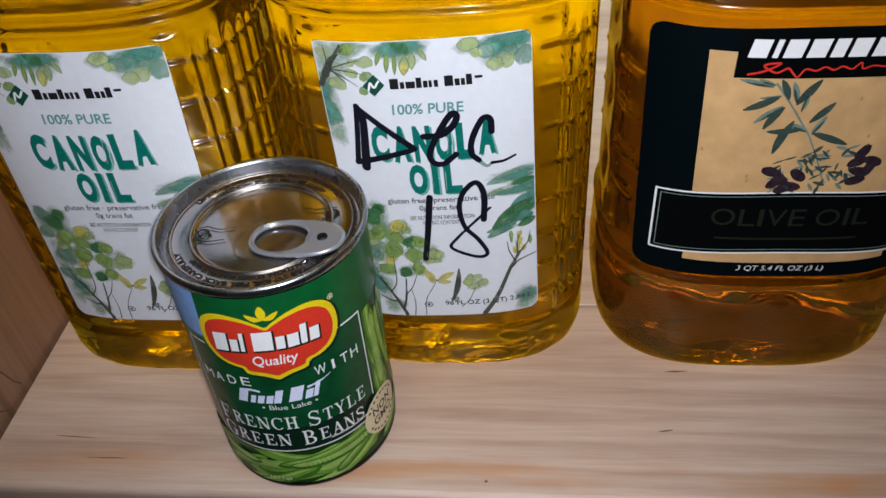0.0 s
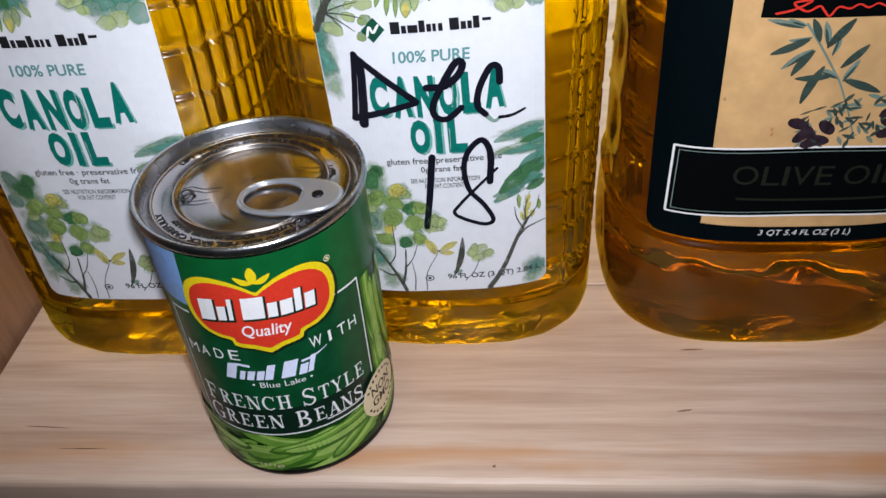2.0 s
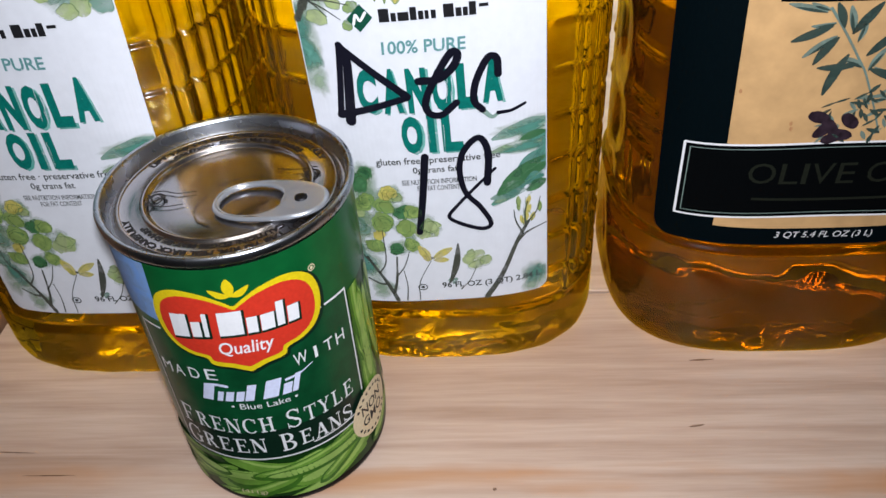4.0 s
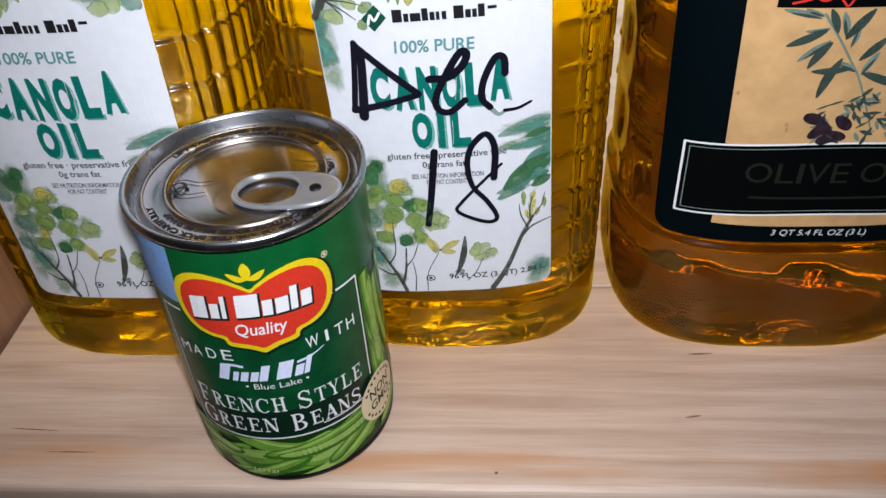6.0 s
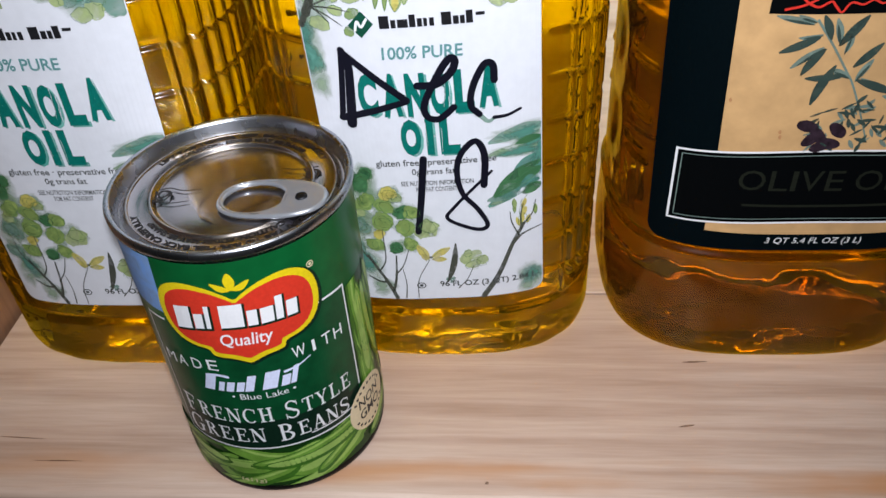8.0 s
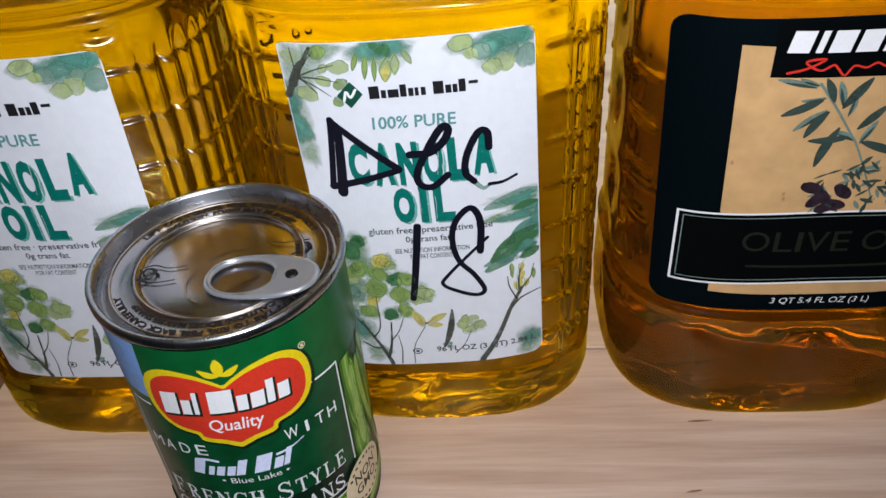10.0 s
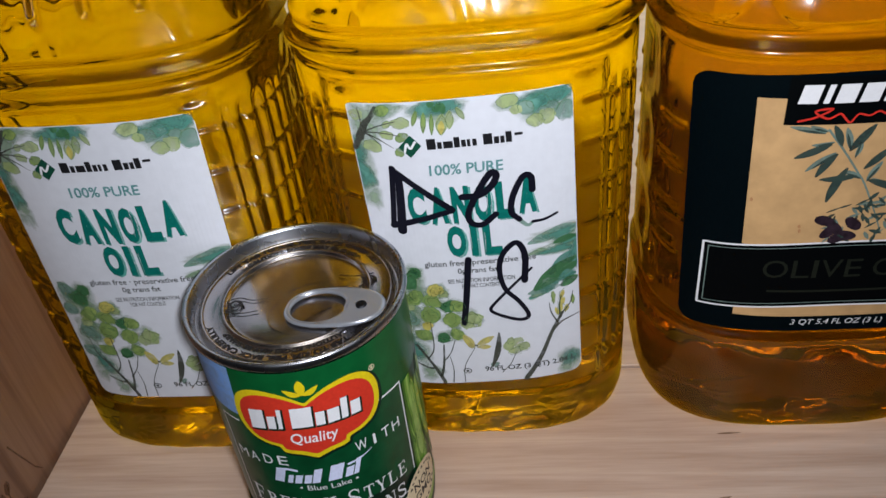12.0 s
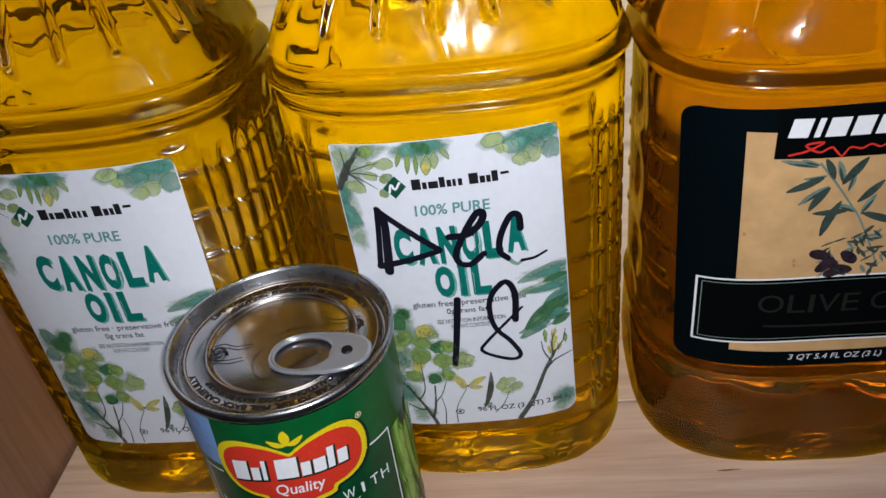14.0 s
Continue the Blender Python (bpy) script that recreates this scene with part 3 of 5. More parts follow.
def canola_relief(sec, z):
    ax, ay = np.abs(sec.x), np.abs(sec.y)
    d = np.zeros(len(sec.x))
    panel = (1 - smooth01(ax, 46.0, 47.3)) * (ay > 30) * smooth01(z, 29, 31.5) * (1 - smooth01(z, 171, 174))
    d -= 1.2 * panel
    # horizontal ribs round the sides, beside the label
    tall = smooth01(z, 34, 40) * (1 - smooth01(z, 164, 169))
    rib = ((z - 143.0 + 1.5 * np.abs(np.sin(sec.arc * np.pi / 7.4)) * smooth01(ax, 46, 48)) / 16.3 + 0.5) % 1.0 - 0.5
    d -= 1.5 * np.exp(-(rib * 16.3 / 1.0) ** 2) * smooth01(ax, 38.5, 40) * tall
    # upright flutes on the rounded corners
    corner = smooth01(ax, 47, 49) * smooth01(ay, 6, 9) * smooth01(z, 36, 42) * (1 - smooth01(z, 160, 167))
    d -= 2.0 * corner * (0.5 + 0.5 * np.cos(sec.arc * 2 * np.pi / 7.4)) ** 2.2
    side = (ay < 7) * smooth01(z, 40, 44) * (1 - smooth01(z, 158, 164))
    d -= 0.6 * side
    # groove and bead under the shoulder
    d -= 1.8 * math.exp(-((z - 176.5) / 1.7) ** 2)
    d += 1.9 * math.exp(-((z - 181.2) / 1.4) ** 2)
    d -= 2.0 * math.exp(-((z - 186.0) / 2.2) ** 2)
    # dimples at the panel's upper corners
    d -= 1.6 * np.exp(-((ax - 41) / 4.5) ** 2 - ((z - 169.5) / 1.7) ** 2) * (ay > 30)
    # grip grooves on the shoulder
    grip = np.exp(-(((sec.x / 18.2 + 0.5) % 1.0 - 0.5) * 18.2 / 1.9) ** 4)
    wob = 1.5 * np.sin(sec.x * 0.3)
    d -= 2.4 * grip * smooth01(z + wob, 198.5, 200.5) * (1 - smooth01(z, 238, 246)) * (ay > 24)
    gy = np.exp(-(((sec.y / 18.2) % 1.0 - 0.5) * 18.2 / 2.3) ** 2)
    d -= 2.0 * gy * smooth01(z, 200, 204) * (1 - smooth01(z, 238, 246)) * (ay < 24)
    d -= 0.8 * math.exp(-((z - 30.0) / 1.6) ** 2) * 0.8
    # little feet at the base
    d += 0.2 * np.cos(sec.arc * 2 * np.pi / 17) * math.exp(-((z - 5) / 4) ** 2)
    return d


def olive_relief(sec, z):
    ax, ay = np.abs(sec.x), np.abs(sec.y)
    d = np.zeros(len(sec.x))
    d -= 1.5 * smooth01(z, 55, 60) * (1 - smooth01(z, 169, 172.5))
    d += 0.7 * math.exp(-((z - 57.0) / 1.6) ** 2)
    d += 1.8 * math.exp(-((z - 173.5) / 1.8) ** 2)
    d -= 2.0 * math.exp(-((z - 178.5) / 2.0) ** 2)
    # rings on the sides between label and grip
    for at in (141.0, 124.0, 105.0, 88.0):
        d -= 1.1 * math.exp(-((z - at) / 1.3) ** 2) * smooth01(ax, 57.5, 59) * (ay > 22)
        d += 0.8 * math.exp(-((z - at - 3.0) / 1.4) ** 2) * smooth01(ax, 57.5, 59) * (ay > 22)
    # finger dents on the sides
    for at in (152.0, 118.0, 84.0):
        d -= 3.0 * np.exp(-(sec.y / 10.0) ** 2) * math.exp(-((z - at) / 11.0) ** 4) * (ax > 50)
    # broad lobes on the shoulder over a waving groove
    swing = np.abs(np.sin(np.pi * (sec.arc - 0.75 * sec.total + 42) / (sec.total / 9)))
    wave = 181.0 + 13.0 * (1 - swing) ** 3
    d += 3.2 * swing * smooth01(z - wave, 0, 3.5) * (1 - smooth01(z, 235, 246))
    d -= 4.5 * (1 - swing) ** 3 * smooth01(z, 190, 199) * (1 - smooth01(z, 235, 246))
    # slight waves low on the body
    d += 0.5 * np.sin(sec.arc * 0.13 + z * 0.1) * smooth01(z, 14, 26) * (1 - smooth01(z, 44, 54))
    return d


def steps(top):
    zs = [0, 0.4, 1, 2, 3.2, 4.6, 6.2, 8, 10, 12, 14]
    z = 15.0
    while z < top:
        zs.append(z)
        z += 0.7 if z < 212 else 1.6
    return zs + [top]


def bottle(name, sec, relief, mats, base, label_words, group, m, neck_from):
    ob = thing(name, m, label_words, "oil bottle", group)
    hs = steps(268)
    v, f, steep = skin(sec, hs, lambda z: base_round(z, *base), relief, neck_from, 248, 20)
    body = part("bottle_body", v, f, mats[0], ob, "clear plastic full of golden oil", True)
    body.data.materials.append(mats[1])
    body.visible_shadow = False  # shadow rays off: untinted lamp light passes the oil to the panel behind
    for poly, ribbed in zip(body.data.polygons, steep):
        poly.material_index = 1 if ribbed else 0
    v, f = lathe([(20.5, 266), (24, 267), (24.5, 268), (24.5, 284), (23, 287), (0.1, 287.5)], 64)
    part("cap", v, f, CAP_RED, ob, "yellow screw cap", True)
    return ob


def canola_label(ob, turn, dx, dz):
    """The printed label, turned about its middle and shifted to fit the camera's view, in degrees and mm."""
    sec = CAN_SEC
    ca, sa = math.cos(radians(turn)), math.sin(radians(turn))

    def art(x, z, off):
        u, w = x * ca - (z - 100) * sa + dx, x * sa + (z - 100) * ca + 100 + dz
        return u, sec.front(u) - off, w

    on = lambda x, z, off: art(x, z + 2.4, off)
    paper = Print()
    paper.sheet(-37, 37.5, 37, 166, 4.0, 48, (1, 1, 0.3, 1))
    lab = paper.lay("label", art, 0.05, PAPER, ob, "white label with green watercolour trees")
    rng = random.Random(11)
    soft, teal, pale, grey, mid, deep, yel, edge, stem = (Print() for _ in range(9))
    inside = lambda x, z: (max(-36.7, min(36.7, x)), max(37.8, min(165.7, z)))

    def dab(p, x, z, rx, rz, turn=0.0, lined=0.0, uneven=0.13, n=18):
        """One touch of the brush, with a thin darker rim where the paint dried."""
        k = len(p.v)
        p.mark().blob(x, z, rx * 1.14, rz * 1.14, turn, rng, n, uneven)
        p.v[k:] = [(*inside(a, b), l) for a, b, l in p.v[k:]]
        if rng.random() < lined:
            ring = [(a, b) for a, b, l in p.v[k:]]
            edge.stroke(ring + ring[:1], 0.2, 0.1, 2)

    def spray(p, x, z, w, h, count, r, lined=0.0):
        for _ in range(count):
            dab(p, x + rng.uniform(-w, w), z + rng.uniform(-h, h), rng.uniform(0.6, 1.2) * r, rng.uniform(0.6, 1.1) * r, rng.uniform(0, 180), lined)

    def bough(p, x0, z0, x1, z1, w, bend=0.0):
        k = len(p.v)
        p.mark().leaf(x0, z0, x1, z1, w, bend)
        p.v[k:] = [(*inside(a, b), l) for a, b, l in p.v[k:]]

    # broad wet washes
    for x, z, rx, rz in ((-31, 158, 6, 8), (-35, 143, 4, 9), (-34, 132, 3.4, 7), (-7, 162, 8.5, 4), (28, 161, 9, 5), (16, 163, 4, 3), (-24, 164, 5, 3), (30, 108, 8, 3.6), (29, 102, 8, 2.4), (-27, 90, 7, 7), (-29, 74, 6, 7), (33, 44, 5, 6), (-29, 56, 5, 9), (-24, 44, 4, 4)):
        soft.wet(x, z, rx * 1.3, rz * 1.3, 0, rng, inside)
    for x, z, rx, rz, a in ((-36, 147, 2.2, 5, 0), (-35, 139, 2.8, 5, 10), (-9, 163.4, 5, 3, 0), (-3, 163.6, 4.4, 2.6, 0), (25.5, 162, 5.6, 3.2, 12), (33, 163.4, 4.4, 2.8, 0), (30, 164, 5, 2, 0), (33, 46, 3.4, 3.6, 0), (-29, 57, 2.4, 5, 20), (36, 98, 1.6, 6, 0)):
        teal.wet(x, z, rx * 1.4, rz * 1.4, a, rng, inside)
    # dark twig with round leaves, upper corner
    stem.stroke([(-36.3, 149.5), (-33.2, 155), (-30, 160), (-27, 164.6)], 2.2, 1.0)
    stem.stroke([(-34, 153.5), (-31.4, 158.6), (-29.4, 160.6)], 3.0, 1.6)
    for x1, z1 in ((-20.8, 159.4), (-20, 154), (-26, 163.6), (-27, 150.6), (-23, 149.6), (-33, 164.6)):
        stem.stroke([(-32.4, 155.6), ((-32.4 + x1) / 2, (156.6 + z1) / 2), (x1, z1)], 0.6, 0.25)
    for x, z, rx, rz, a in ((-19.4, 158.7, 2.9, 1.8, 8), (-19.6, 153.4, 2.0, 1.5, 30), (-24.4, 154.4, 2.0, 1.4, -10), (-30.1, 150.2, 2.8, 2.0, -15), (-21.1, 147.8, 1.4, 1.4, 0), (-24.9, 163.4, 2.2, 1.6, 20), (-34, 161.8, 2.2, 1.8, 0), (-24, 158.4, 1.5, 1.0, 40)):
        dab(pale if rng.random() < 0.6 else mid, x, z, rx, rz, a, 0.9)
    # hanging leaves, top middle
    for x0, z0, x1, z1, w in ((-11.1, 162, -12.2, 154.6, 1.9), (-8.6, 161.4, -9.4, 153.8, 1.6), (-5.2, 161, -6.4, 153.4, 4.0), (-2.6, 162, -3.4, 155.4, 3.0), (-13.4, 163, -15.4, 157.4, 1.8), (-0.4, 163, 1.8, 158.4, 2.2)):
        bough(pale if x0 > -6 else mid, x0, z0, x1, z1, w)
        edge.stroke([(x0, z0), ((x0 + x1) / 2 + w * 0.42, (z0 + z1) / 2), (x1, z1)], 0.22, 0.1, 4)
        edge.stroke([(x0, z0), ((x0 + x1) / 2 - w * 0.42, (z0 + z1) / 2), (x1, z1)], 0.22, 0.1, 4)
    bough(yel, -5.6, 158.6, -6.4, 153.8, 2.2)
    spray(deep, -9, 163.6, 5, 1.2, 4, 1.3)
    # round leaves, upper right
    for p, x, z, rx, rz in ((teal, 25.8, 161.8, 3.4, 2.0), (teal, 32.4, 162.6, 2.8, 1.8), (grey, 34.4, 157, 2.9, 3.0), (pale, 28.2, 156.2, 2.7, 2.4), (pale, 24.6, 155.4, 2.4, 2.2), (grey, 21.8, 160.4, 2.4, 2.2), (pale, 16, 163.4, 3.0, 2.0), (pale, 18.6, 160, 1.8, 1.6), (grey, 30.4, 159.6, 1.8, 1.6)):
        dab(p, x, z, rx, rz, rng.uniform(-20, 20), 0.75)
    # bough from the right edge
    for p, x0, z0, x1, z1, w, b in ((grey, 19, 106, 37, 109.6, 4.6, 1.0), (deep, 28, 104.6, 37, 106.2, 2.8, 0.4), (soft, 18, 101, 37, 103, 3.6, 0.5), (grey, 26, 110, 37, 111, 2.4, 0.6),
                                    (deep, 20, 84, 37.5, 93.6, 6.4, 1.6), (deep, 22, 88.6, 37, 96.6, 3.6, 0.8), (teal, 18, 80, 36, 89, 5.2, 1.0), (grey, 17.6, 82.6, 30, 84.6, 3.6, 0.4), (deep, 30, 84, 37, 87, 4.2, 0.3), (teal, 27, 93, 37, 99.4, 3.6, 0.8)):
        bough(p, x0, z0, x1, z1, w, b)
    for x, z, rx, rz, a in ((31, 108.6, 8, 2.6, 10), (34, 105, 4, 2.2, 8), (29, 101.6, 8, 2.0, 4), (32, 91, 7, 4.6, 32), (26, 86, 7, 3.2, 30), (35, 95, 3.4, 3.6, 30), (22, 82.4, 5, 2.4, 24)):
        (teal if z > 84 else soft).wet(x, z, rx, rz, a, rng, inside)
    for i in range(9):
        x, z = rng.uniform(26.5, 35.5), rng.uniform(69.5, 79)
        bough(yel if i % 3 else mid, x, z, x + rng.uniform(-1.5, 2), z + rng.uniform(3, 5), rng.uniform(1.4, 2.2))
        edge.stroke([(x, z), (x + rng.uniform(-1, 1), z + 2.4), (x + rng.uniform(-1.5, 2), z + 5)], 0.25, 0.12, 4)
    stem.stroke([(14.5, 38.4), (18.6, 45), (21.9, 51.8), (26.2, 62.9), (30.3, 71)], 2.3, 1.2)
    for pts, w in (([(26.2, 62.6), (30, 66.4), (36.6, 68.6)], 1.2), ([(29.4, 68.6), (29.2, 75), (30.2, 79.6)], 0.9), ([(28.4, 66), (26, 72), (25.4, 77)], 0.7), ([(30, 70.6), (33.4, 75), (34.6, 80.4)], 0.7)):
        stem.stroke(pts, w, w * 0.4)
    # low tree of round leaf clusters
    for p, x, z, r in ((deep, -23.8, 96, 2.6), (deep, -27.6, 92.4, 3.4), (grey, -31.6, 95, 3.4), (grey, -33, 86, 3.0), (mid, -25.4, 84.4, 3.4), (yel, -16.8, 87.4, 2.8), (mid, -19.4, 82.6, 3.2), (pale, -14.6, 86.4, 2.4), (mid, -20.8, 75.4, 3.6), (deep, -13, 80, 2.8), (mid, -9.8, 78.8, 2.6), (mid, -12.2, 72.2, 3.4),
                       (pale, -4.8, 72.4, 3.6), (mid, -24.4, 64.4, 3.0), (deep, -16.2, 63.8, 2.6), (mid, -11.4, 64.6, 2.9), (grey, -29, 73.6, 3.6), (grey, -32, 64, 3.0), (yel, -22.4, 69.8, 1.8), (pale, -27.6, 79.4, 2.4)):
        soft.wet(x, z, r * 1.5, r * 1.4, rng.uniform(0, 90), rng, inside)
        for _ in range(4):
            dab(p, x + rng.uniform(-0.45, 0.45) * r, z + rng.uniform(-0.45, 0.45) * r, rng.uniform(0.6, 0.95) * r, rng.uniform(0.55, 0.9) * r, rng.uniform(0, 180), 0.5)
    stem.stroke([(-19.2, 38.6), (-21.6, 45.6), (-24, 51), (-28, 59.4)], 1.7, 1.0)
    for pts, w in (([(-20.2, 42), (-18.4, 49), (-17.2, 59.6)], 1.2), ([(-15.6, 38.6), (-14.8, 46), (-15.4, 53)], 0.5), ([(-22, 46.6), (-25, 46.8), (-29, 49.4)], 1.1), ([(-18.6, 50), (-15, 55), (-12.4, 62)], 0.6), ([(-24.4, 52), (-21.4, 58), (-21, 72)], 0.7), ([(-26, 55.4), (-30, 62), (-30.6, 70)], 0.6)):
        stem.stroke(pts, w, w * 0.5)
    # yellow flower, grey pod and pale bush
    for x0, z0, x1, z1, w in ((-5.2, 57.4, -8.8, 64.4, 3.6), (-4.0, 58.6, 3.0, 62.8, 3.0), (-4, 57.6, 1.4, 57.4, 2.6), (-6, 57, -7.4, 60.4, 2.2)):
        bough(yel, x0, z0, x1, z1, w)
        edge.stroke([(x0, z0), ((x0 + x1) / 2, (z0 + z1) / 2 + w * 0.45), (x1, z1)], 0.2, 0.1, 4)
    stem.blob(-4.4, 58.6, 0.7, 0.6, 0, rng)
    stem.stroke([(-10.8, 38.6), (-9.9, 47.6), (-5, 57.4)], 0.4, 0.3)
    bough(stem, 1.0, 46, 5.2, 64.8, 2.5, -0.9)
    for x, z, rx, rz in ((8.6, 57.2, 2.4, 2.0), (12, 58.6, 2.4, 1.9), (14.6, 56, 2.2, 1.8), (11.2, 54.4, 2.6, 1.8), (9.4, 60, 1.4, 1.2)):
        dab(pale, x, z, rx, rz, rng.uniform(0, 90), 0.6)
    stem.stroke([(5, 43), (8.6, 47.4), (11.2, 53.6)], 0.45, 0.3)
    spray(grey, 3, 47, 3, 1.2, 4, 0.9)
    for p, name, lift, mat, words in ((soft, "wash_print", 0.085, WASH_SOFT, "soft green watercolour wash"), (teal, "wash_print", 0.11, WASH_TEAL, "blue-green watercolour wash"), (grey, "leaf_print", 0.15, WASH_GREY, "grey-green watercolour leaves"),
                                      (pale, "leaf_print", 0.19, WASH_PALE, "pale green watercolour leaves"), (deep, "leaf_print", 0.24, WASH_DEEP, "deep green watercolour leaves"), (mid, "leaf_print", 0.3, WASH_MID, "yellow-green watercolour leaves"),
                                      (yel, "flower_print", 0.36, WASH_YELLOW, "ochre watercolour petals"), (edge, "ink_outline", 0.4, WASH_EDGE, "fine green leaf outlines"), (stem, "stem_print", 0.42, WASH_STEM, "dark painted stems")):
        p.marks = []
        p.lay(name, art, lift, mat, lab, words, True)
    # the maker's sign and name as plain shapes
    sign = Print()
    sign.poly([(-17.5, 143.3), (-13.4, 147.6), (-16.8, 151.8), (-21.2, 147.4)])
    sign.lay("logo_mark", on, 0.5, DARK_GREEN, lab, "dark green diamond")
    tick = Print()
    tick.stroke([(-19.2, 145.8), (-18.3, 148.6), (-17.2, 146.8), (-15.4, 149.2)], 0.8)
    tick.lay("logo_stroke", on, 0.56, WHITE_INK, lab, "white stroke")
    name = Print()
    for x0, x1, h in ((-11.6, -8.6, 4), (-8.1, -6.6, 2.6), (-6.1, -2.9, 2.6), (-2.5, -0.6, 3.9), (-0.1, 1.4, 2.6), (1.8, 2.9, 2.6), (3.6, 5.0, 2.6), (7.2, 10.2, 4), (10.7, 12.4, 2.6), (12.8, 14.2, 2.6), (14.6, 16.6, 4)):
        z = 146.0 + (x0 + 11.6) * 0.012
        name.mark().bar(x0, z + h / 2, x1, z + h / 2, h)
    name.mark().bar(17.5, 149, 20.2, 149, 1.0)
    name.lay("name_bar", on, 0.5, BLACK_INK, lab, "small black bar")
    t1, t2, t2e, t3 = Print(), Print(), Print(), Print()
    t1.text("100% PURE", -12.2, 135.8, 25.2, 4.2, 0.2, 0.06, 0.02)
    t1.lay("word", on, 0.5, GREY_TEAL, lab, "grey-teal words")
    # curved headline: middle letters stand lower than the ends
    for i, ch in enumerate("CANOLA"):
        x = -21.6 + i * 7.72
        t2.mark().text(ch, x, 115.6 + (0.55, 0.25, 0.0, 0.1, 0.5, 1.9)[i], 6.3, 15.4, 0.0, 0.0, 0.06)
        t2e.mark().text(ch, x + 0.8, 115.0 + (0.55, 0.25, 0.0, 0.1, 0.5, 1.9)[i], 6.3, 15.4, 0.0, 0.0, 0.0)
    for ch, x, w in (("O", -9.6, 6.8), ("I", -1.2, 2.5), ("L", 3.4, 6.6)):
        t2.mark().text(ch, x, 100.8, w, 13.8, 0.0, 0.0, 0.06)
        t2e.mark().text(ch, x + 0.8, 100.2, w, 13.8, 0.0, 0.0, 0.0)
    t2e.lay("letter_edge", on, 0.46, TEAL_PALE, lab, "brushed teal letter edge")
    t2.lay("letter", on, 0.52, TEAL, lab, "teal brushed capital letter")
    t3.mark().text("gluten free \u00b7 preservative free", -19.4, 95.8, 41, 3.4, 0.4, 0, 0.012)
    t3.mark().text("0g trans fat", -7.4, 92.2, 14.9, 3.2, 0.4, 0, 0.012)
    t3.mark().text("SEE NUTRITION INFORMATION", -11.6, 88.4, 25.0, 2.0, 0.4, 0, 0.012)
    t3.mark().text("FOR FAT CONTENT", -6.6, 85.8, 14.2, 2.0, 0.4, 0, 0.012)
    t3.mark().text("96 FL OZ (3 QT) 2.84 L", -2.0, 40.8, 36.5, 3.5, 0.6, 0, 0.02)
    t3.mark().stroke([(-9.2 + 1.6 * math.cos(a * 0.524), 42.4 + 1.3 * math.sin(a * 0.524)) for a in range(13)], 0.4)
    t3.bar(-9.8, 42.4, -8.6, 42.4, 1.2)
    t3.lay("word", on, 0.5, GREY_INK, lab, "small dark grey words")
    # fine upright scratches where the print has rubbed off
    worn = Print()
    for _ in range(16):
        x, z = rng.uniform(-2, 16), rng.uniform(101, 140)
        worn.stroke([(x, z), (x + rng.uniform(-0.2, 0.2), z - 3), (x + rng.uniform(-0.5, 0.3), z - rng.uniform(5, 11))], rng.uniform(0.12, 0.26), 0.08, 3)
    worn.lay("scratch", on, 0.62, PAPER, lab, "fine white scratches in the print", True)
    return lab


for i, (place, label_fit) in enumerate(((pose(-0.0687, 0.0710, 0.0), (-0.8, 2.3, 1.5)), (pose(0.0600, 0.0765, 0.0, 0, 0, 0.6), (1.8, 0.0, 0.0)))):
    oil_b = bottle("canola_oil_bottle", CAN_SEC, canola_relief, (CANOLA, CANOLA_RIB_SHADE), (12, 8.5),
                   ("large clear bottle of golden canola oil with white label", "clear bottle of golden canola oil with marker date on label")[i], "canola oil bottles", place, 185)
    canola_label(oil_b, *label_fit)


def marker_date(ob):
    on = lambda x, z, off: (x, CAN_SEC.front(x) - off, z)
    lab = [c for c in ob.children if c.name.startswith("label")][0]
    p = Print()
    p.mark().stroke([(-26.2, 141.1), (-27.1, 130.0), (-28.4, 117.6)], 1.90, 2.10)
    p.mark().stroke([(-26.2, 141.1), (-24.4, 136.7), (-24.8, 126.1), (-25.6, 115.2)], 2.24, 3.42)
    p.mark().stroke([(-26.2, 140.7), (-16.7, 132.1), (-6.9, 123.8)], 2.12, 2.48)
    p.mark().stroke([(-6.9, 123.5), (-18.0, 120.1), (-28.4, 117.4)], 2.12, 2.60)
    p.mark().stroke([(-3.1, 128.9), (3.0, 129.4), (7.6, 133.3), (9.1, 137.2), (7.3, 138.0), (3.8, 133.0), (-1.1, 122.9), (-0.6, 118.0), (3.3, 117.0), (8.2, 121.2)], 2.60, 2.24)
    p.mark().stroke([(21.1, 130.0), (20.7, 135.2), (18.0, 135.5), (14.4, 128.2), (13.6, 121.6), (16.2, 118.2)], 2.36, 2.24)
    p.mark().stroke([(21.0, 116.7), (25.2, 117.1), (29.5, 119.0)], 1.30, 0.94)
    p.mark().stroke([(-3.0, 101.7), (-5.0, 83.5), (-6.8, 70.6)], 2.60, 2.36)
    p.mark().stroke([(17.2, 90.4), (17.6, 102.4), (14.7, 108.2), (9.9, 103.8), (8.1, 96.6), (9.7, 87.3), (14.8, 80.5), (18.2, 73.4), (15.1, 71.3), (7.8, 73.9), (3.9, 76.9), (5.8, 80.5), (12.1, 87.8), (19.8, 96.0)], 2.48, 1.06)
    p.lay("marker_stroke", on, 0.7, MARKER, lab, "handwritten black marker stroke")
    s = Print()
    s.stroke([(16.4, 117.8), (19.0, 115.4), (21.0, 116.4)], 1.8, 1.0)
    s.lay("marker_smear", on, 0.66, WASH_GREY, lab, "smeared pale patch")


# the printed label is shared; the date is written on this one alone
marker_date(oil_b)


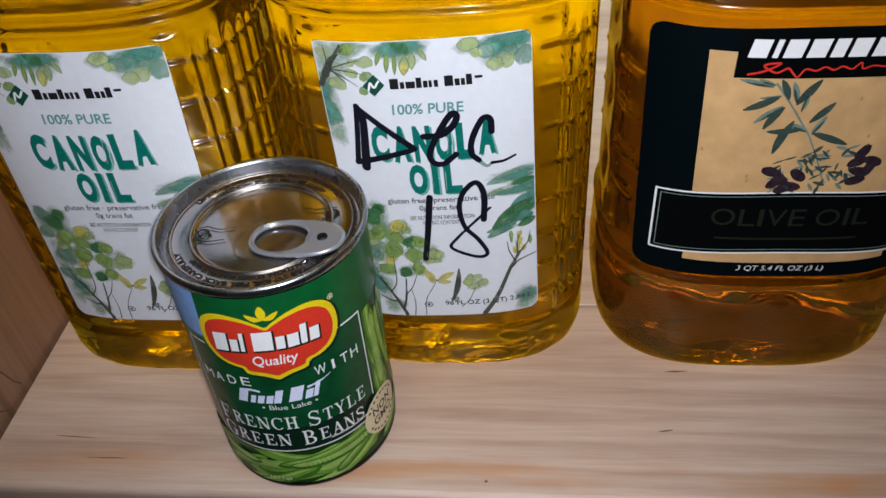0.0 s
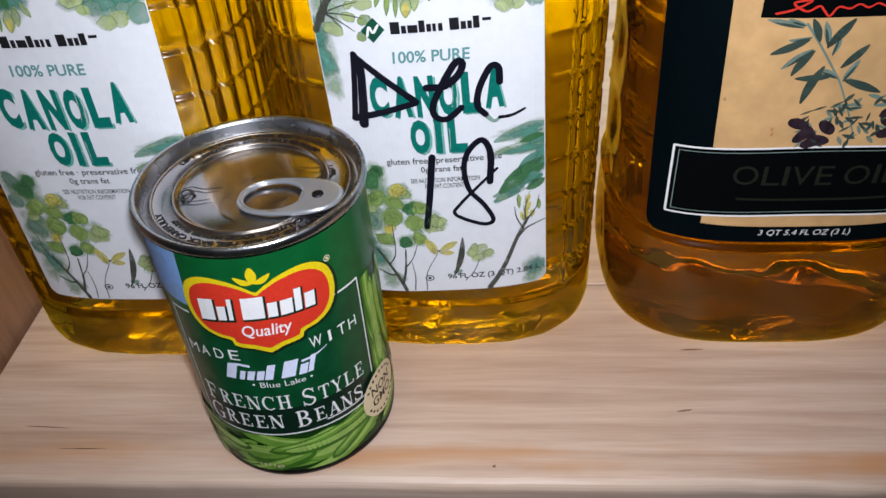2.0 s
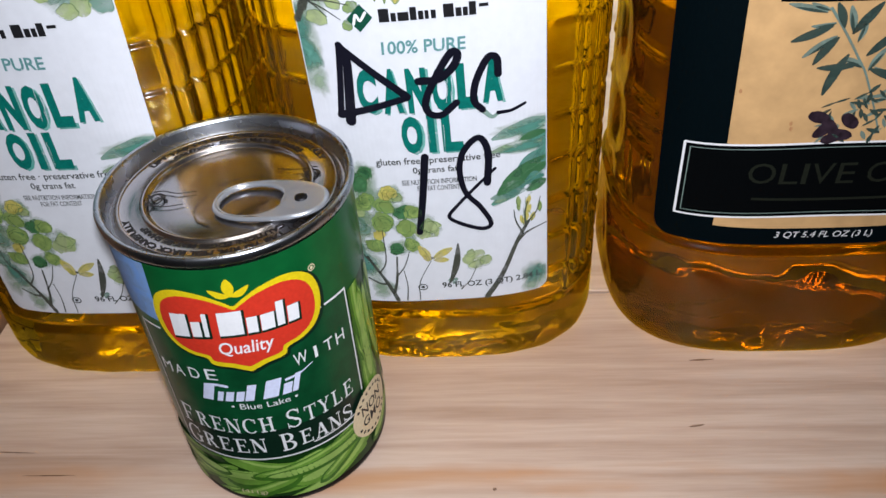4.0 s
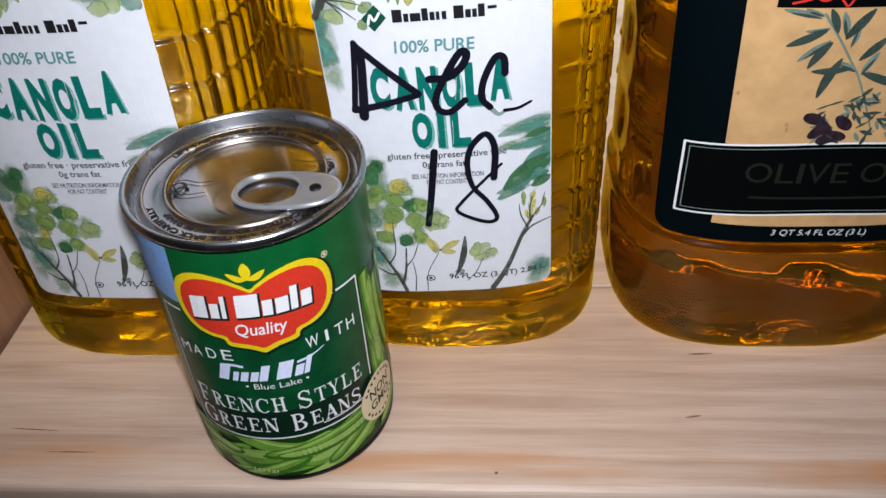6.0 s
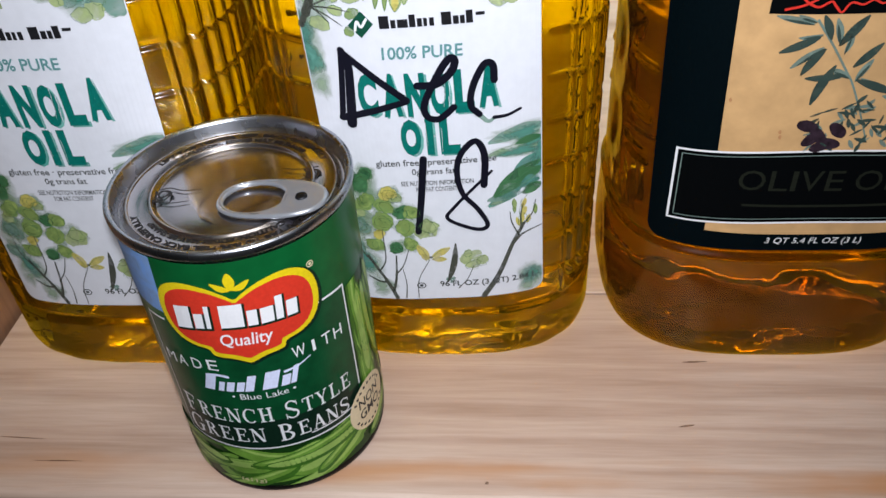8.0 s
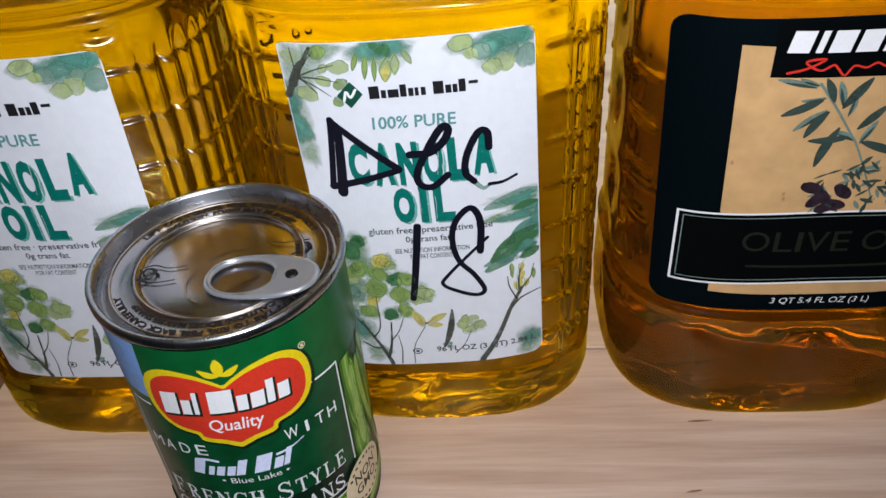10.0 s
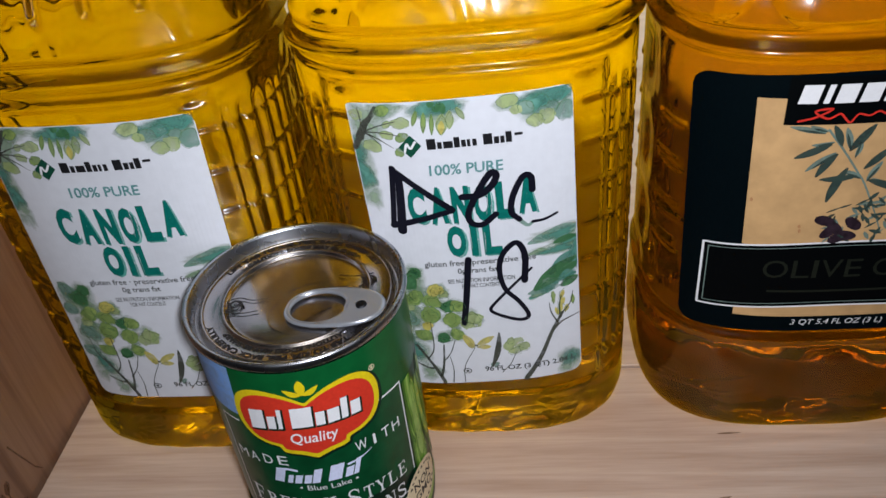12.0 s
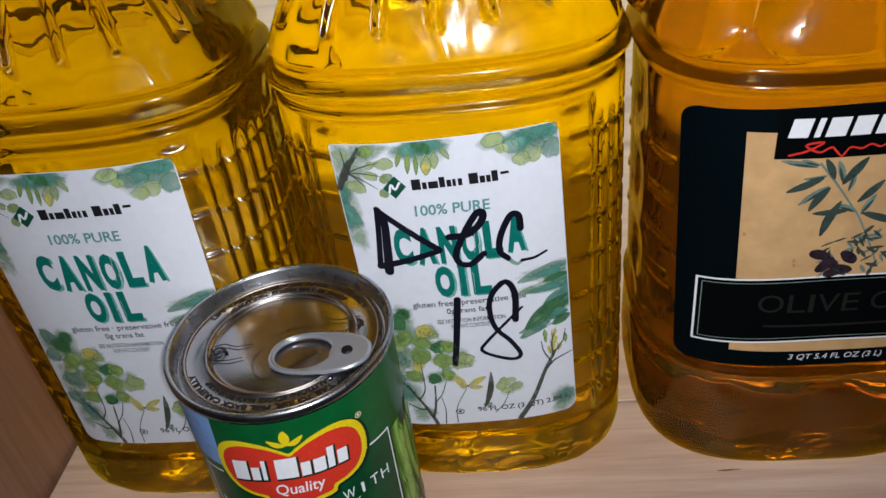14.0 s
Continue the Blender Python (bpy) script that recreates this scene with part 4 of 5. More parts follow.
def olive_bottle():
    sec = OLV_SEC
    ob = bottle("olive_oil_bottle", sec, olive_relief, (OLIVE, OLIVE_RIB_LIGHT), (16, 11), "large clear bottle of amber olive oil with dark label", "", pose(0.1920, 0.0800, 0.0), 186)
    on = lambda x, z, off: (x, sec.front(x) - off + 1.5, z)
    p = Print()
    p.sheet(-56.6, 60.5, 56.6, 166.6, 5.0, 80)
    p.v = [(x * (1 + (z - 166) * 0.0004), z - 0.0007 * x * x * (1 if z > 110 else 0.4), l) for x, z, l in p.v]
    lab = p.lay("label", on, 0.05, OLIVE_LABEL, ob, "blue-black label with tan picture panel")
    p = Print()
    p.sheet(-37.8, 101, 37.8, 158)
    p.v = [(x * (1 + (z - 131) * 0.00095), z, l) for x, z, l in p.v]
    p.sheet(-36.2, 67.8, 40, 73.0)
    p.lay("picture_panel", on, 0.2, TAN, lab, "tan parchment panel")
    p = Print()
    p.sheet(-30.2, 148.8, 30.6, 165.4)
    p.lay("name_panel", on, 0.34, OLIVE_BLACK, lab, "black name panel")
    p = Print()
    for x0, x1 in ((-27.0, -20.8), (-19.6, -17.4), (-16.3, -10.0), (-9.0, -2.8), (-1.8, 2.8), (3.8, 9.8), (11.0, 17.2), (18.5, 24.8)):
        p.mark().bar(x0 + 0.4, 159.5, x1, 159.5, 6.4, 0.2)
    p.lay("name_bar", on, 0.5, WHITE_INK, lab, "white slanting bar")
    p = Print()
    p.stroke([(-26, 150.2), (-21, 151.6), (-16.4, 154.4), (-21.5, 153.6), (-17.4, 151.0), (-14.0, 152.6), (-12.4, 151.2), (-10.4, 149.4), (-8.4, 152.2), (-5.0, 151.6), (-2.4, 152.9), (0.4, 151.8), (3.0, 153.0), (6.0, 152.0), (8.4, 154.2), (9.4, 152.0), (12.4, 153.0), (16.3, 152.6), (22, 153.2)], 0.75, 0.5)
    p.lay("name_stroke", on, 0.5, RED_INK, lab, "red wavy stroke")
    # ribbon panel with a double white line
    top = lambda x: 102.4 - 0.0013 * x * x
    bot = lambda x: 73.4 - 0.0012 * x * x
    xs = [-48.8 + 97.6 * i / 50 for i in range(51)]
    p = Print()
    k = len(p.v)
    for x in xs:
        p.v += [(x, bot(x), 0), (x, top(x), 0)]
    p.f += [(k + 2 * i, k + 2 * i + 2, k + 2 * i + 3, k + 2 * i + 1) for i in range(50)]
    p.lay("title_panel", on, 0.34, OLIVE_BLACK, lab, "black title ribbon")
    for inset, w, mat, words in ((0.0, 0.75, WHITE_INK, "white border line"), (1.7, 0.3, ink("pale_green_line", (0.16, 0.22, 0.2)), "thin grey-green inner line")):
        p = Print()
        xe = 48.8 - inset
        pts = [-xe + 2 * xe * i / 24 for i in range(25)]
        p.stroke([(x, top(x) - inset) for x in pts], w, steps=2)
        p.stroke([(x, bot(x) + inset) for x in pts], w, steps=2)
        for s in (-1, 1):
            p.stroke([(s * xe, bot(xe) + inset), (s * xe, 88), (s * xe, top(xe) - inset)], w, steps=2)
        p.lay("border_line", on, 0.5, mat, lab, words)
    p = Print()
    for ch, x, w in (("O", -28.6, 8.6), ("L", -18.6, 6.0), ("I", -11.6, 1.7), ("V", -8.8, 7.2), ("E", -0.4, 5.6), ("O", 9.0, 8.6), ("I", 19.2, 1.7), ("L", 22.6, 6.0)):
        p.mark().text(ch, x, 86.6, w, 8.0)
    p.mark().bar(-26, 80.4, 26, 80.4, 1.0)
    p.lay("letter", on, 0.5, DIM_GOLD, lab, "dim gold foil letter")
    p = Print()
    p.text("3 QT 5.4 FL OZ (3 L)", -15.4, 63.2, 33.0, 3.4, 0, 0.15, 0.0)
    p.lay("word", on, 0.5, WHITE_INK, lab, "white volume words")
    # olive branch
    rng = random.Random(3)
    leaves, pale, fruit = Print(), Print(), Print()
    pale.mark().stroke([(-16.2, 147), (-10.4, 139.4), (-4.5, 130.9), (-1.2, 125.9), (4.4, 114.3), (7.9, 106.2)], 0.8, 0.5)
    fan = ((-11.2, 141, -14.8, 148.6, 2.6), (-8.6, 139, -2.2, 148.4, 3.4), (-2.8, 132, 4.1, 139.7, 3.0), (-0.8, 127.8, 11.8, 122.9, 3.0), (-14.4, 141.8, -25.2, 136.8, 3.0), (-12, 138.2, -17.5, 129.5, 3.0), (-7.9, 132.8, -12.5, 119.4, 3.4), (-4.4, 129.4, -16.1, 128.5, 2.6))
    back = ((-8.4, 139.6, -10.9, 147.6, 2.4), (-12.6, 138.6, -21, 131.8, 2.4), (-13.8, 142.6, -20.6, 141.6, 1.8), (-17, 146, -28, 148.3, 2.2), (-16.4, 146.6, -22, 148.6, 2.0), (-3, 128.6, -9, 131.6, 2.4), (-1, 127.4, 2.6, 134.6, 2.4), (-6.4, 136.6, -5.4, 143, 2.0))
    for x0, z0, x1, z1, w in fan:
        leaves.mark().leaf(x0, z0, x1, z1, w * 0.92, rng.uniform(-0.5, 0.5))
        shine = 0.34 * w * (1 if x1 > x0 else -1)
        pale.mark().leaf(x0 + 0.1 * (x1 - x0), z0 + 0.1 * (z1 - z0) + shine, x0 + 0.9 * (x1 - x0), z0 + 0.9 * (z1 - z0) + shine * 0.4, w * 0.4)
    for x0, z0, x1, z1, w in back:
        pale.mark().leaf(x0, z0, x1, z1, w * 0.92, rng.uniform(-0.5, 0.5))
        leaves.mark().leaf(x0, z0 - 0.3, x0 + 0.8 * (x1 - x0), z0 + 0.8 * (z1 - z0) - 0.5, w * 0.4)
    leaves.mark(), pale.mark()
    for _ in range(64):
        x, z = rng.uniform(-9, 16), rng.uniform(104.5, 121)
        a = rng.uniform(0, 6.28)
        (leaves if rng.random() < 0.6 else pale).leaf(x, z, x + 5 * math.cos(a), z + 3.5 * math.sin(a), rng.uniform(0.7, 1.5))
    for x, z in ((-11.4, 111.8), (-7.5, 108.4), (-3.4, 105.4), (-9.2, 107.2), (-1.8, 110.2), (-5.8, 104.4), (18.1, 119.5), (17.2, 115.6), (22.6, 115.5), (18.9, 111.4), (18.4, 107.6), (21.7, 112.3)):
        fruit.mark().blob(x, z, 3.6, 2.0, rng.uniform(-70, 70), rng, 16, 0.05)
    for words, q, lift, mat in (("pale grey-green olive leaf", pale, 0.5, OLIVE_LEAF_PALE), ("dark olive leaf", leaves, 0.58, OLIVE_LEAF), ("dark purple olive", fruit, 0.68, OLIVE_FRUIT)):
        q.lay("leaf_print" if q is not fruit else "olive_print", on, lift, mat, lab, words)
    p = Print()
    for x, z in ((-19.3, 109.4), (-18.9, 107.6), (12, 141), (-36, 120), (18.2, 126)):
        p.blob(x, z, 0.5, 0.8, 0, rng)
    p.lay("speck_print", on, 0.4, ink("brown_print", (0.4, 0.2, 0.09)), lab, "brown parchment specks", True)


olive_bottle()


# ---- the can ----
def can():
    R = 37.0
    ob = thing("food_can", pose(0, 0, 0), "green labelled tin can of french style green beans", "can")
    v, f = lathe([(0.1, 3.5), (36.3, 3.4), (36.6, 5), (36.6, 106), (36.3, 108.2), (36.9, 109.4)], 128)
    part("can_body", v, f, TIN, ob, "bare tin wall and bottom seam", True)
    # seam near black: its colour also holds the contact shade under the can
    v, f = lathe([(0.1, 3.5), (33.0, 3.0), (34.6, 0.3), (35.6, 0.0), (36.6, 0.5), (36.8, 1.6), (36.6, 2.9), (36.2, 3.6)], 128)
    part("bottom_seam", v, f, TIN_DARK, ob, "dark rolled bottom seam with contact shade in its colour", True)
    v, f = lathe([(36.9, 109.4), (37.9, 109.7), (38.1, 110.4), (38.1, 112.0), (37.7, 112.6), (37.0, 112.7), (36.2, 112.4), (35.8, 111.6), (35.4, 108.4), (34.9, 107.4)], 160)
    part("rim", v, f, TIN, ob, "rolled bright metal rim", True)
    prof = [(34.9, 107.4), (34.0, 107.2), (33.4, 107.7), (32.8, 108.9), (32.4, 109.2), (31.9, 108.8), (31.6, 108.6), (26.2, 108.6), (25.8, 108.9), (25.3, 109.3), (24.7, 109.3), (24.2, 108.6), (23.8, 108.0), (23.2, 107.9), (22.6, 108.2), (12, 108.35), (0.1, 108.4)]
    v, f = lathe(prof, 160)
    lid = part("lid", v, f, TIN_LID, ob, "stepped pull-open metal lid", True)
    # words stamped round the lid, near and far
    flat = lambda x, z, off: (x, z, 108.6 + off)
    p = Print()
    for words, r, mid, span, h in (("LIFT TAB TO RIM, PEEL BACK CAREFULLY", 29.1, 92, 126, 2.2), ("CAUTION: EDGES MAY BE SHARP", 26.5, 94, 96, 1.8),
                                   ("LIFT TAB TO RIM, PEEL BACK CAREFULLY", 29.1, 268, 118, 2.2), ("CAUTION: EDGES MAY BE SHARP", 26.5, 270, 96, 1.8)):
        def bend(u, y, r=r, mid=mid, span=span):
            a = radians(mid + span / 2 - u * span)
            return (r + y) * math.cos(a), (r + y) * math.sin(a)
        p.lift = 0.0
        p.mark().text(words, 0, 0, 1.0, h * 1.1, bold=0.045, arc=bend)
    p.lay("lid_word", flat, 0.1, LID_INK, lid, "black printed warning words")
    p = Print()
    for cx, cz, s, tip in ((-20.5, -5, 1, 11), (24.5, 6, 0.95, -11)):
        p.mark().stroke([(cx + s * 2.6 * math.cos(a * 0.7) * (1 - a * 0.03), cz + s * 2.6 * math.sin(a * 0.7)) for a in range(11)], 0.6, 0.5)
        p.stroke([(cx + s * 1.5 * math.cos(1 + a * 0.8), cz + 0.6 + s * 1.6 * math.sin(1 + a * 0.8)) for a in range(9)], 0.5, 0.4)
        p.stroke([(cx - 2, cz + 3), (cx + 1, cz + 4), (cx + tip * 0.5, cz + 2.6), (cx + tip, cz + 3.4)], 0.6, 0.4)
        p.stroke([(cx - 3, cz - 3), (cx + tip * 0.3, cz - 4), (cx + tip * 0.8, cz - 3)], 0.6, 0.4)
        p.stroke([(cx - 3, cz + 2), (cx - 1, cz - 1), (cx - 3, cz - 3.2), (cx + 1.4, cz - 2.4)], 0.65, 0.45)
    p.lay("lid_sketch", flat, 0.4, LID_INK, lid, "black printed line sketch")
    # raised beads pressed in the lid under and beside the tab
    for pts in ([(4, -14), (8, -10), (13, -6.5)], [(-6, -3), (-8, -9), (-6, -15), (-2, -18)], [(-4, 2), (2, 6), (9, 7)]):
        bead = Print()
        bead.stroke(pts, 0.7, 0.7, 8)
        bead.lay("bead", lambda x, z, off: (x, z, 108.5 + off), 0.25, TIN_LID, lid, "pressed bead")

    # the ring pull: a rounded loop, a solid nose and a rivet
    tab = bmesh.new()
    A, B, n = 17.0, 9.6, 64

    def outline(sx, k):
        pts = []
        for i in range(n):
            a = 2 * math.pi * i / n
            x, y = math.cos(a), math.sin(a)
            w = 1.0 - 0.10 * max(0, x)
            pts.append((sx + A * k * np.sign(x) * abs(x) ** 0.72, B * k * w * np.sign(y) * abs(y) ** 0.85))
        return pts

    def hole():
        return [(-5.6 + 9.6 * math.cos(2 * math.pi * i / n), 7.6 * math.sin(2 * math.pi * i / n)) for i in range(n)]

    o, h = outline(0, 1.0), hole()
    layers = []
    for pts, z in ((o, 0.0), ([(x * 1.02, y * 1.03) for x, y in o], 0.7), ([(x * 0.985, y * 0.97) for x, y in o], 1.35), ([(x * 0.93, y * 0.88) for x, y in o], 1.3),
                   ([((x + 5) * 1.12 - 5, y * 1.14) for x, y in h], 1.3), ([((x + 5) * 1.04 - 5, y * 1.05) for x, y in h], 1.35), (h, 0.7), (h, 0.0)):
        layers.append([tab.verts.new((x * MM, y * MM, z * MM)) for x, y in pts])
    for a, b in zip(layers, layers[1:] + layers[:1]):
        for i in range(n):
            k = (i + 1) % n
            tab.faces.new((a[i], a[k], b[k], b[i]))
    bmesh.ops.recalc_face_normals(tab, faces=tab.faces[:])
    me = bpy.data.meshes.new("pull_tab")
    tab.to_mesh(me)
    tab.free()
    me.materials.append(ALU)
    me.polygons.foreach_set("use_smooth", [True] * len(me.polygons))
    pull = new("pull_tab", me)
    pull.parent = ob
    pull.matrix_local = pose(0.0150, -0.0090, 0.1097, 0, -2.5, -4)
    pull["label"] = "silver ring pull tab"
    v, f = lathe([(1.9, 1.2), (1.8, 1.75), (1.2, 1.9), (0.1, 1.9)], 24)
    rivet = part("rivet", v, f, TIN_DARK, pull, "flattened rivet", True)
    rivet.matrix_local = pose(0.0092, 0, 0)
    frame_ = Print()
    square = [(9.4 + 5.4 * np.sign(math.cos(a)) * abs(math.cos(a)) ** 0.6, 5.6 * np.sign(math.sin(a)) * abs(math.sin(a)) ** 0.6) for a in [i * math.pi / 16 for i in range(33)]]
    frame_.stroke(square, 0.7, 0.7, 2)
    frame_.lay("nose_bead", lambda x, z, off: (x, z, 1.36 + off), 0.1, ALU, pull, "pressed square outline")

    # the paper wrapper: x is degrees round from the front, z is height
    def on(x, z, off):
        a = radians(x)
        return (R + off) * math.sin(a), -(R + off) * math.cos(a), z

    wrap = Print()
    wrap.sheet(-180, 4.2, 180, 108.2, 0, 180)
    lab = wrap.lay("label", on, 0.0, CAN_GREEN, ob, "green paper label with printed beans")
    for poly in lab.data.polygons:
        poly.use_smooth = True

    p = Print()
    p.sheet(-100, 85.5, -27, 108.0, 0, 30)
    for v_i, (x, z, l) in enumerate(p.v):
        if x > -28:
            p.v[v_i] = (x + (z - 96) * 0.12, z, l)
    p.lay("sky_print", on, 0.06, CAN_BLUE, lab, "sky blue corner")
    p = Print()
    p.sheet(-43, 25.5, 64, 82, 0, 60)
    p.lay("dark_panel", on, 0.06, CAN_DARK, lab, "dark green title panel")
    p = Print()
    p.sheet(-43, 25.5, 64, 36, 0, 60)
    p.sheet(-40, 25.5, 56, 39.5, 2, 60)
    p.lay("panel_foot", on, 0.09, CAN_BLACK, lab, "blackish green panel foot")
    p = Print()
    line = lambda a, b: [(a[0] + (b[0] - a[0]) * i / 20, a[1] + (b[1] - a[1]) * i / 20) for i in range(21)]
    for a, b, w in (((64.3, 81.6), (64.3, 36), 1.0), ((48, 82.6), (64.3, 82), 0.8), ((-43, 82), (-43, 26), 1.0), ((-43, 82), (-30, 82.4), 0.8), ((-43, 25.6), (57, 25.6), 0.7), ((30, 28.4), (58, 28.4), 0.6)):
        p.mark().stroke(line(a, b), w, steps=1)
    p.lay("border_line", on, 0.14, WHITE_INK, lab, "thin white border line")

    # bean picture along the foot and up one side
    rng = random.Random(21)
    dc = Print()

    def bean(x, z, turn, ln, w, bend):
        c, s = math.cos(radians(turn)), math.sin(radians(turn))
        k = 1.55
        x0, z0, x1, z1 = x - ln / 2 * c * k, z - ln / 2 * s, x + ln / 2 * c * k, z + ln / 2 * s
        pts = []
        for i in range(25):
            t = i / 24
            ww = w / 2 * min(1, math.sqrt(6 * t) + 0.12, math.sqrt(6 * (1 - t)) + 0.12)
            for sgn in (-1, 1):
                b = bend * math.sin(math.pi * t) + sgn * ww
                pts.append((x0 + (x1 - x0) * t - s * b * k, z0 + (z1 - z0) * t + c * b))
        return pts

    dc.sheet(-90, 4.0, 100, 25.4, 0, 90)
    dc.sheet(65.2, 25.4, 104, 80, 0, 20)
    dc.lay("bean_picture", on, 0.05, BEAN_C, lab, "deep green shadow between printed beans")
    for i in range(48):
        side_strip = i >= 34
        if side_strip:
            x, z, turn, ln, w = rng.uniform(68, 98), rng.uniform(36, 66), rng.uniform(84, 104), rng.uniform(34, 46), rng.uniform(5.0, 6.6)
            keep = lambda px, pz: (max(65.4, px), min(80, max(20, pz)))
        else:
            x, z, turn, ln, w = rng.uniform(-88, 96), rng.uniform(6, 23.5), rng.choice((1, 1, 1, -1)) * rng.uniform(3, 30), rng.uniform(28, 46), rng.uniform(4.6, 6.6)
            keep = lambda px, pz: (px, min(25.3, max(4.1, pz)))
        bend_ = rng.uniform(-2.4, 2.4)
        for k, (dz, kl, kw, mat) in enumerate(((0, 1.0, 1.0, rng.choice((BEAN_A, BEAN_D, BEAN_D))), (0.12, 0.92, 0.6, rng.choice((BEAN_A, BEAN_B))), (0.22, 0.8, 0.2, BEAN_B))):
            p = Print()
            p.v = [(*keep(*q), 0.0) for q in bean(x, z + w * dz, turn, ln * kl, w * kw, bend_)]
            p.f = [(2 * j, 2 * j + 2, 2 * j + 3, 2 * j + 1) for j in range(24)]
            p.lay("bean_print" if k == 0 else "bean_shine_print", on, 0.09 + 0.016 * (i % 34) + 0.005 * k, mat, lab, "" if k == 0 else "light streak", k > 0)

    # heart-shaped badge with a gold border and three small leaves
    half = ((0, 94.6), (4, 96.4), (12, 99.4), (22, 100.8), (30, 99.6), (36, 96.0), (38.6, 90), (37.6, 83), (33, 78), (26, 75.4), (18.6, 74.2), (16.4, 71.6), (8, 70.4), (3, 69.0), (0, 68.2))
    right = [(10.4 + x, z) for x, z in half]
    left = [(10.4 - x, z) for x, z in half[-2:0:-1]]
    heart = right + left
    cx, cz = 10.4, 84.6

    def shrunk(pts, kx, kz):
        return [(cx + (x - cx) * kx, cz + (z - cz) * kz) for x, z in pts]

    def rounded(pts):
        q = [Vector(a) for a in pts]
        m, out = len(q), []
        for i in range(m):
            a, b, c, d = q[i - 1], q[i], q[(i + 1) % m], q[(i + 2) % m]
            for t in (0, 0.25, 0.5, 0.75):
                r = 0.5 * (2 * b + (c - a) * t + (2 * a - 5 * b + 4 * c - d) * t * t + (3 * b - a - 3 * c + d) * t ** 3)
                out.append((r.x, r.y))
        return out

    heart = rounded(heart)
    for name, kx, kz, mat, lift, words, dx, dz in (("badge_shadow", 1.03, 1.03, CAN_BLACK, 0.18, "dark badge shadow", 0.8, -0.8), ("badge_border", 1.0, 1.0, CAN_YELLOW, 0.26, "golden yellow badge border", 0, 0),
                                                   ("badge", 0.915, 0.87, CAN_RED, 0.34, "red heart-shaped badge", 0, 0)):
        p = Print()
        p.fan([(x + dx, z + dz) for x, z in shrunk(heart, kx, kz)])
        p.lay(name, on, lift, mat, lab, words)
    p = Print()
    p.leaf(10.4, 98.0, 10.4, 104.4, 5.0)
    p.leaf(10.0, 98.2, 1.8, 101.0, 2.4, 0.6)
    p.leaf(10.8, 98.2, 19.0, 101.0, 2.4, -0.6)
    p.lay("leaf_sign", on, 0.3, CAN_YELLOW, lab, "three small yellow leaves")
    # maker's name as plain bars on an arch
    p, q = Print(), Print()
    for x0, x1, h in ((-20, -12, 9), (-10.6, -6.2, 6), (-4.8, -2.6, 9), (2.0, 12.6, 9), (14, 18.6, 6), (20, 26, 6), (27.2, 30.6, 9), (32, 37.2, 6)):
        z = lambda x: 82.6 + 1.2 * (1 - ((x - 9) / 26) ** 2) + max(0, (x - 20) * 0.06)
        for r, grow, dx, dz in ((q, 0.6, 0.5, -0.5), (p, 0, 0, 0)):
            r.mark().bar(x0 - grow + dx, z(x0) + h / 2 + dz, x1 + grow + dx, z(x1) + h / 2 + dz, h + grow * 1.6, 0.12)
    q.lay("bar_shadow", on, 0.42, CAN_BLACK, lab, "dark edge of a bar")
    p.lay("name_bar", on, 0.5, WHITE_INK, lab, "white bar")
    arched = lambda x0, x1, zz, rise: (lambda u, y: (x0 + (x1 - x0) * u, zz + rise * (2 * u - 1) ** 2 + y))
    p = Print()
    p.text("Quality", 0, 0, 1, 6.4, lean=0.15, bold=0.01, arc=arched(-1, 23.4, 74.6, 0.2))
    p.lay("word", on, 0.5, WHITE_INK, lab, "white script word")
    p = Print()
    for i, ch in enumerate("MADE"):
        x = -37.5 + i * 8.6
        p.mark().text(ch, 0, 0, 1, 4.6, arc=(lambda u, y, x=x, i=i: (x + (5.4 if i else 6.4) * u, 63.6 + (0, 0.4, 0.9, 1.4)[i] + y)))
    for i, ch in enumerate("WITH"):
        x = 29.6 + i * 7.6
        p.mark().text(ch, 0, 0, 1, 4.8, arc=(lambda u, y, x=x, i=i: (x + (0, 2.6, 0.6, 0)[i] + (6.6, 1.6, 5.0, 5.4)[i] * u, 65.6 - 0.4 * i + y)))
    p.mark().text("\u2022 Blue Lake \u2022", 0, 0, 1, 2.6, arc=arched(-4, 27.5, 51.6, 0.3))
    for words, x0, x1, z, h in (("FRENCH", -37.0, 14.6, 40.2, 7.0), ("STYLE", 19.0, 57.6, 40.4, 6.8), ("GREEN", -36.6, 8.2, 30.6, 7.0), ("BEANS", 13.6, 54.4, 30.6, 6.8)):
        p.mark()
        step = (x1 - x0) / (len(words) + 0.25)
        for k, ch in enumerate(words):
            big = 1.25 if k == 0 else 1.0
            a = x0 + step * (k + (0.25 if k else 0))
            p.serif(ch, lambda u, v, a=a, big=big: (a + step * 0.86 * big * u, z + h * big * v - (0.8 if big > 1 else 0)))
    p.lay("word", on, 0.62, WHITE_INK, lab, "white title word")
    # product line as a slanting lilac script of plain strokes
    p = Print()
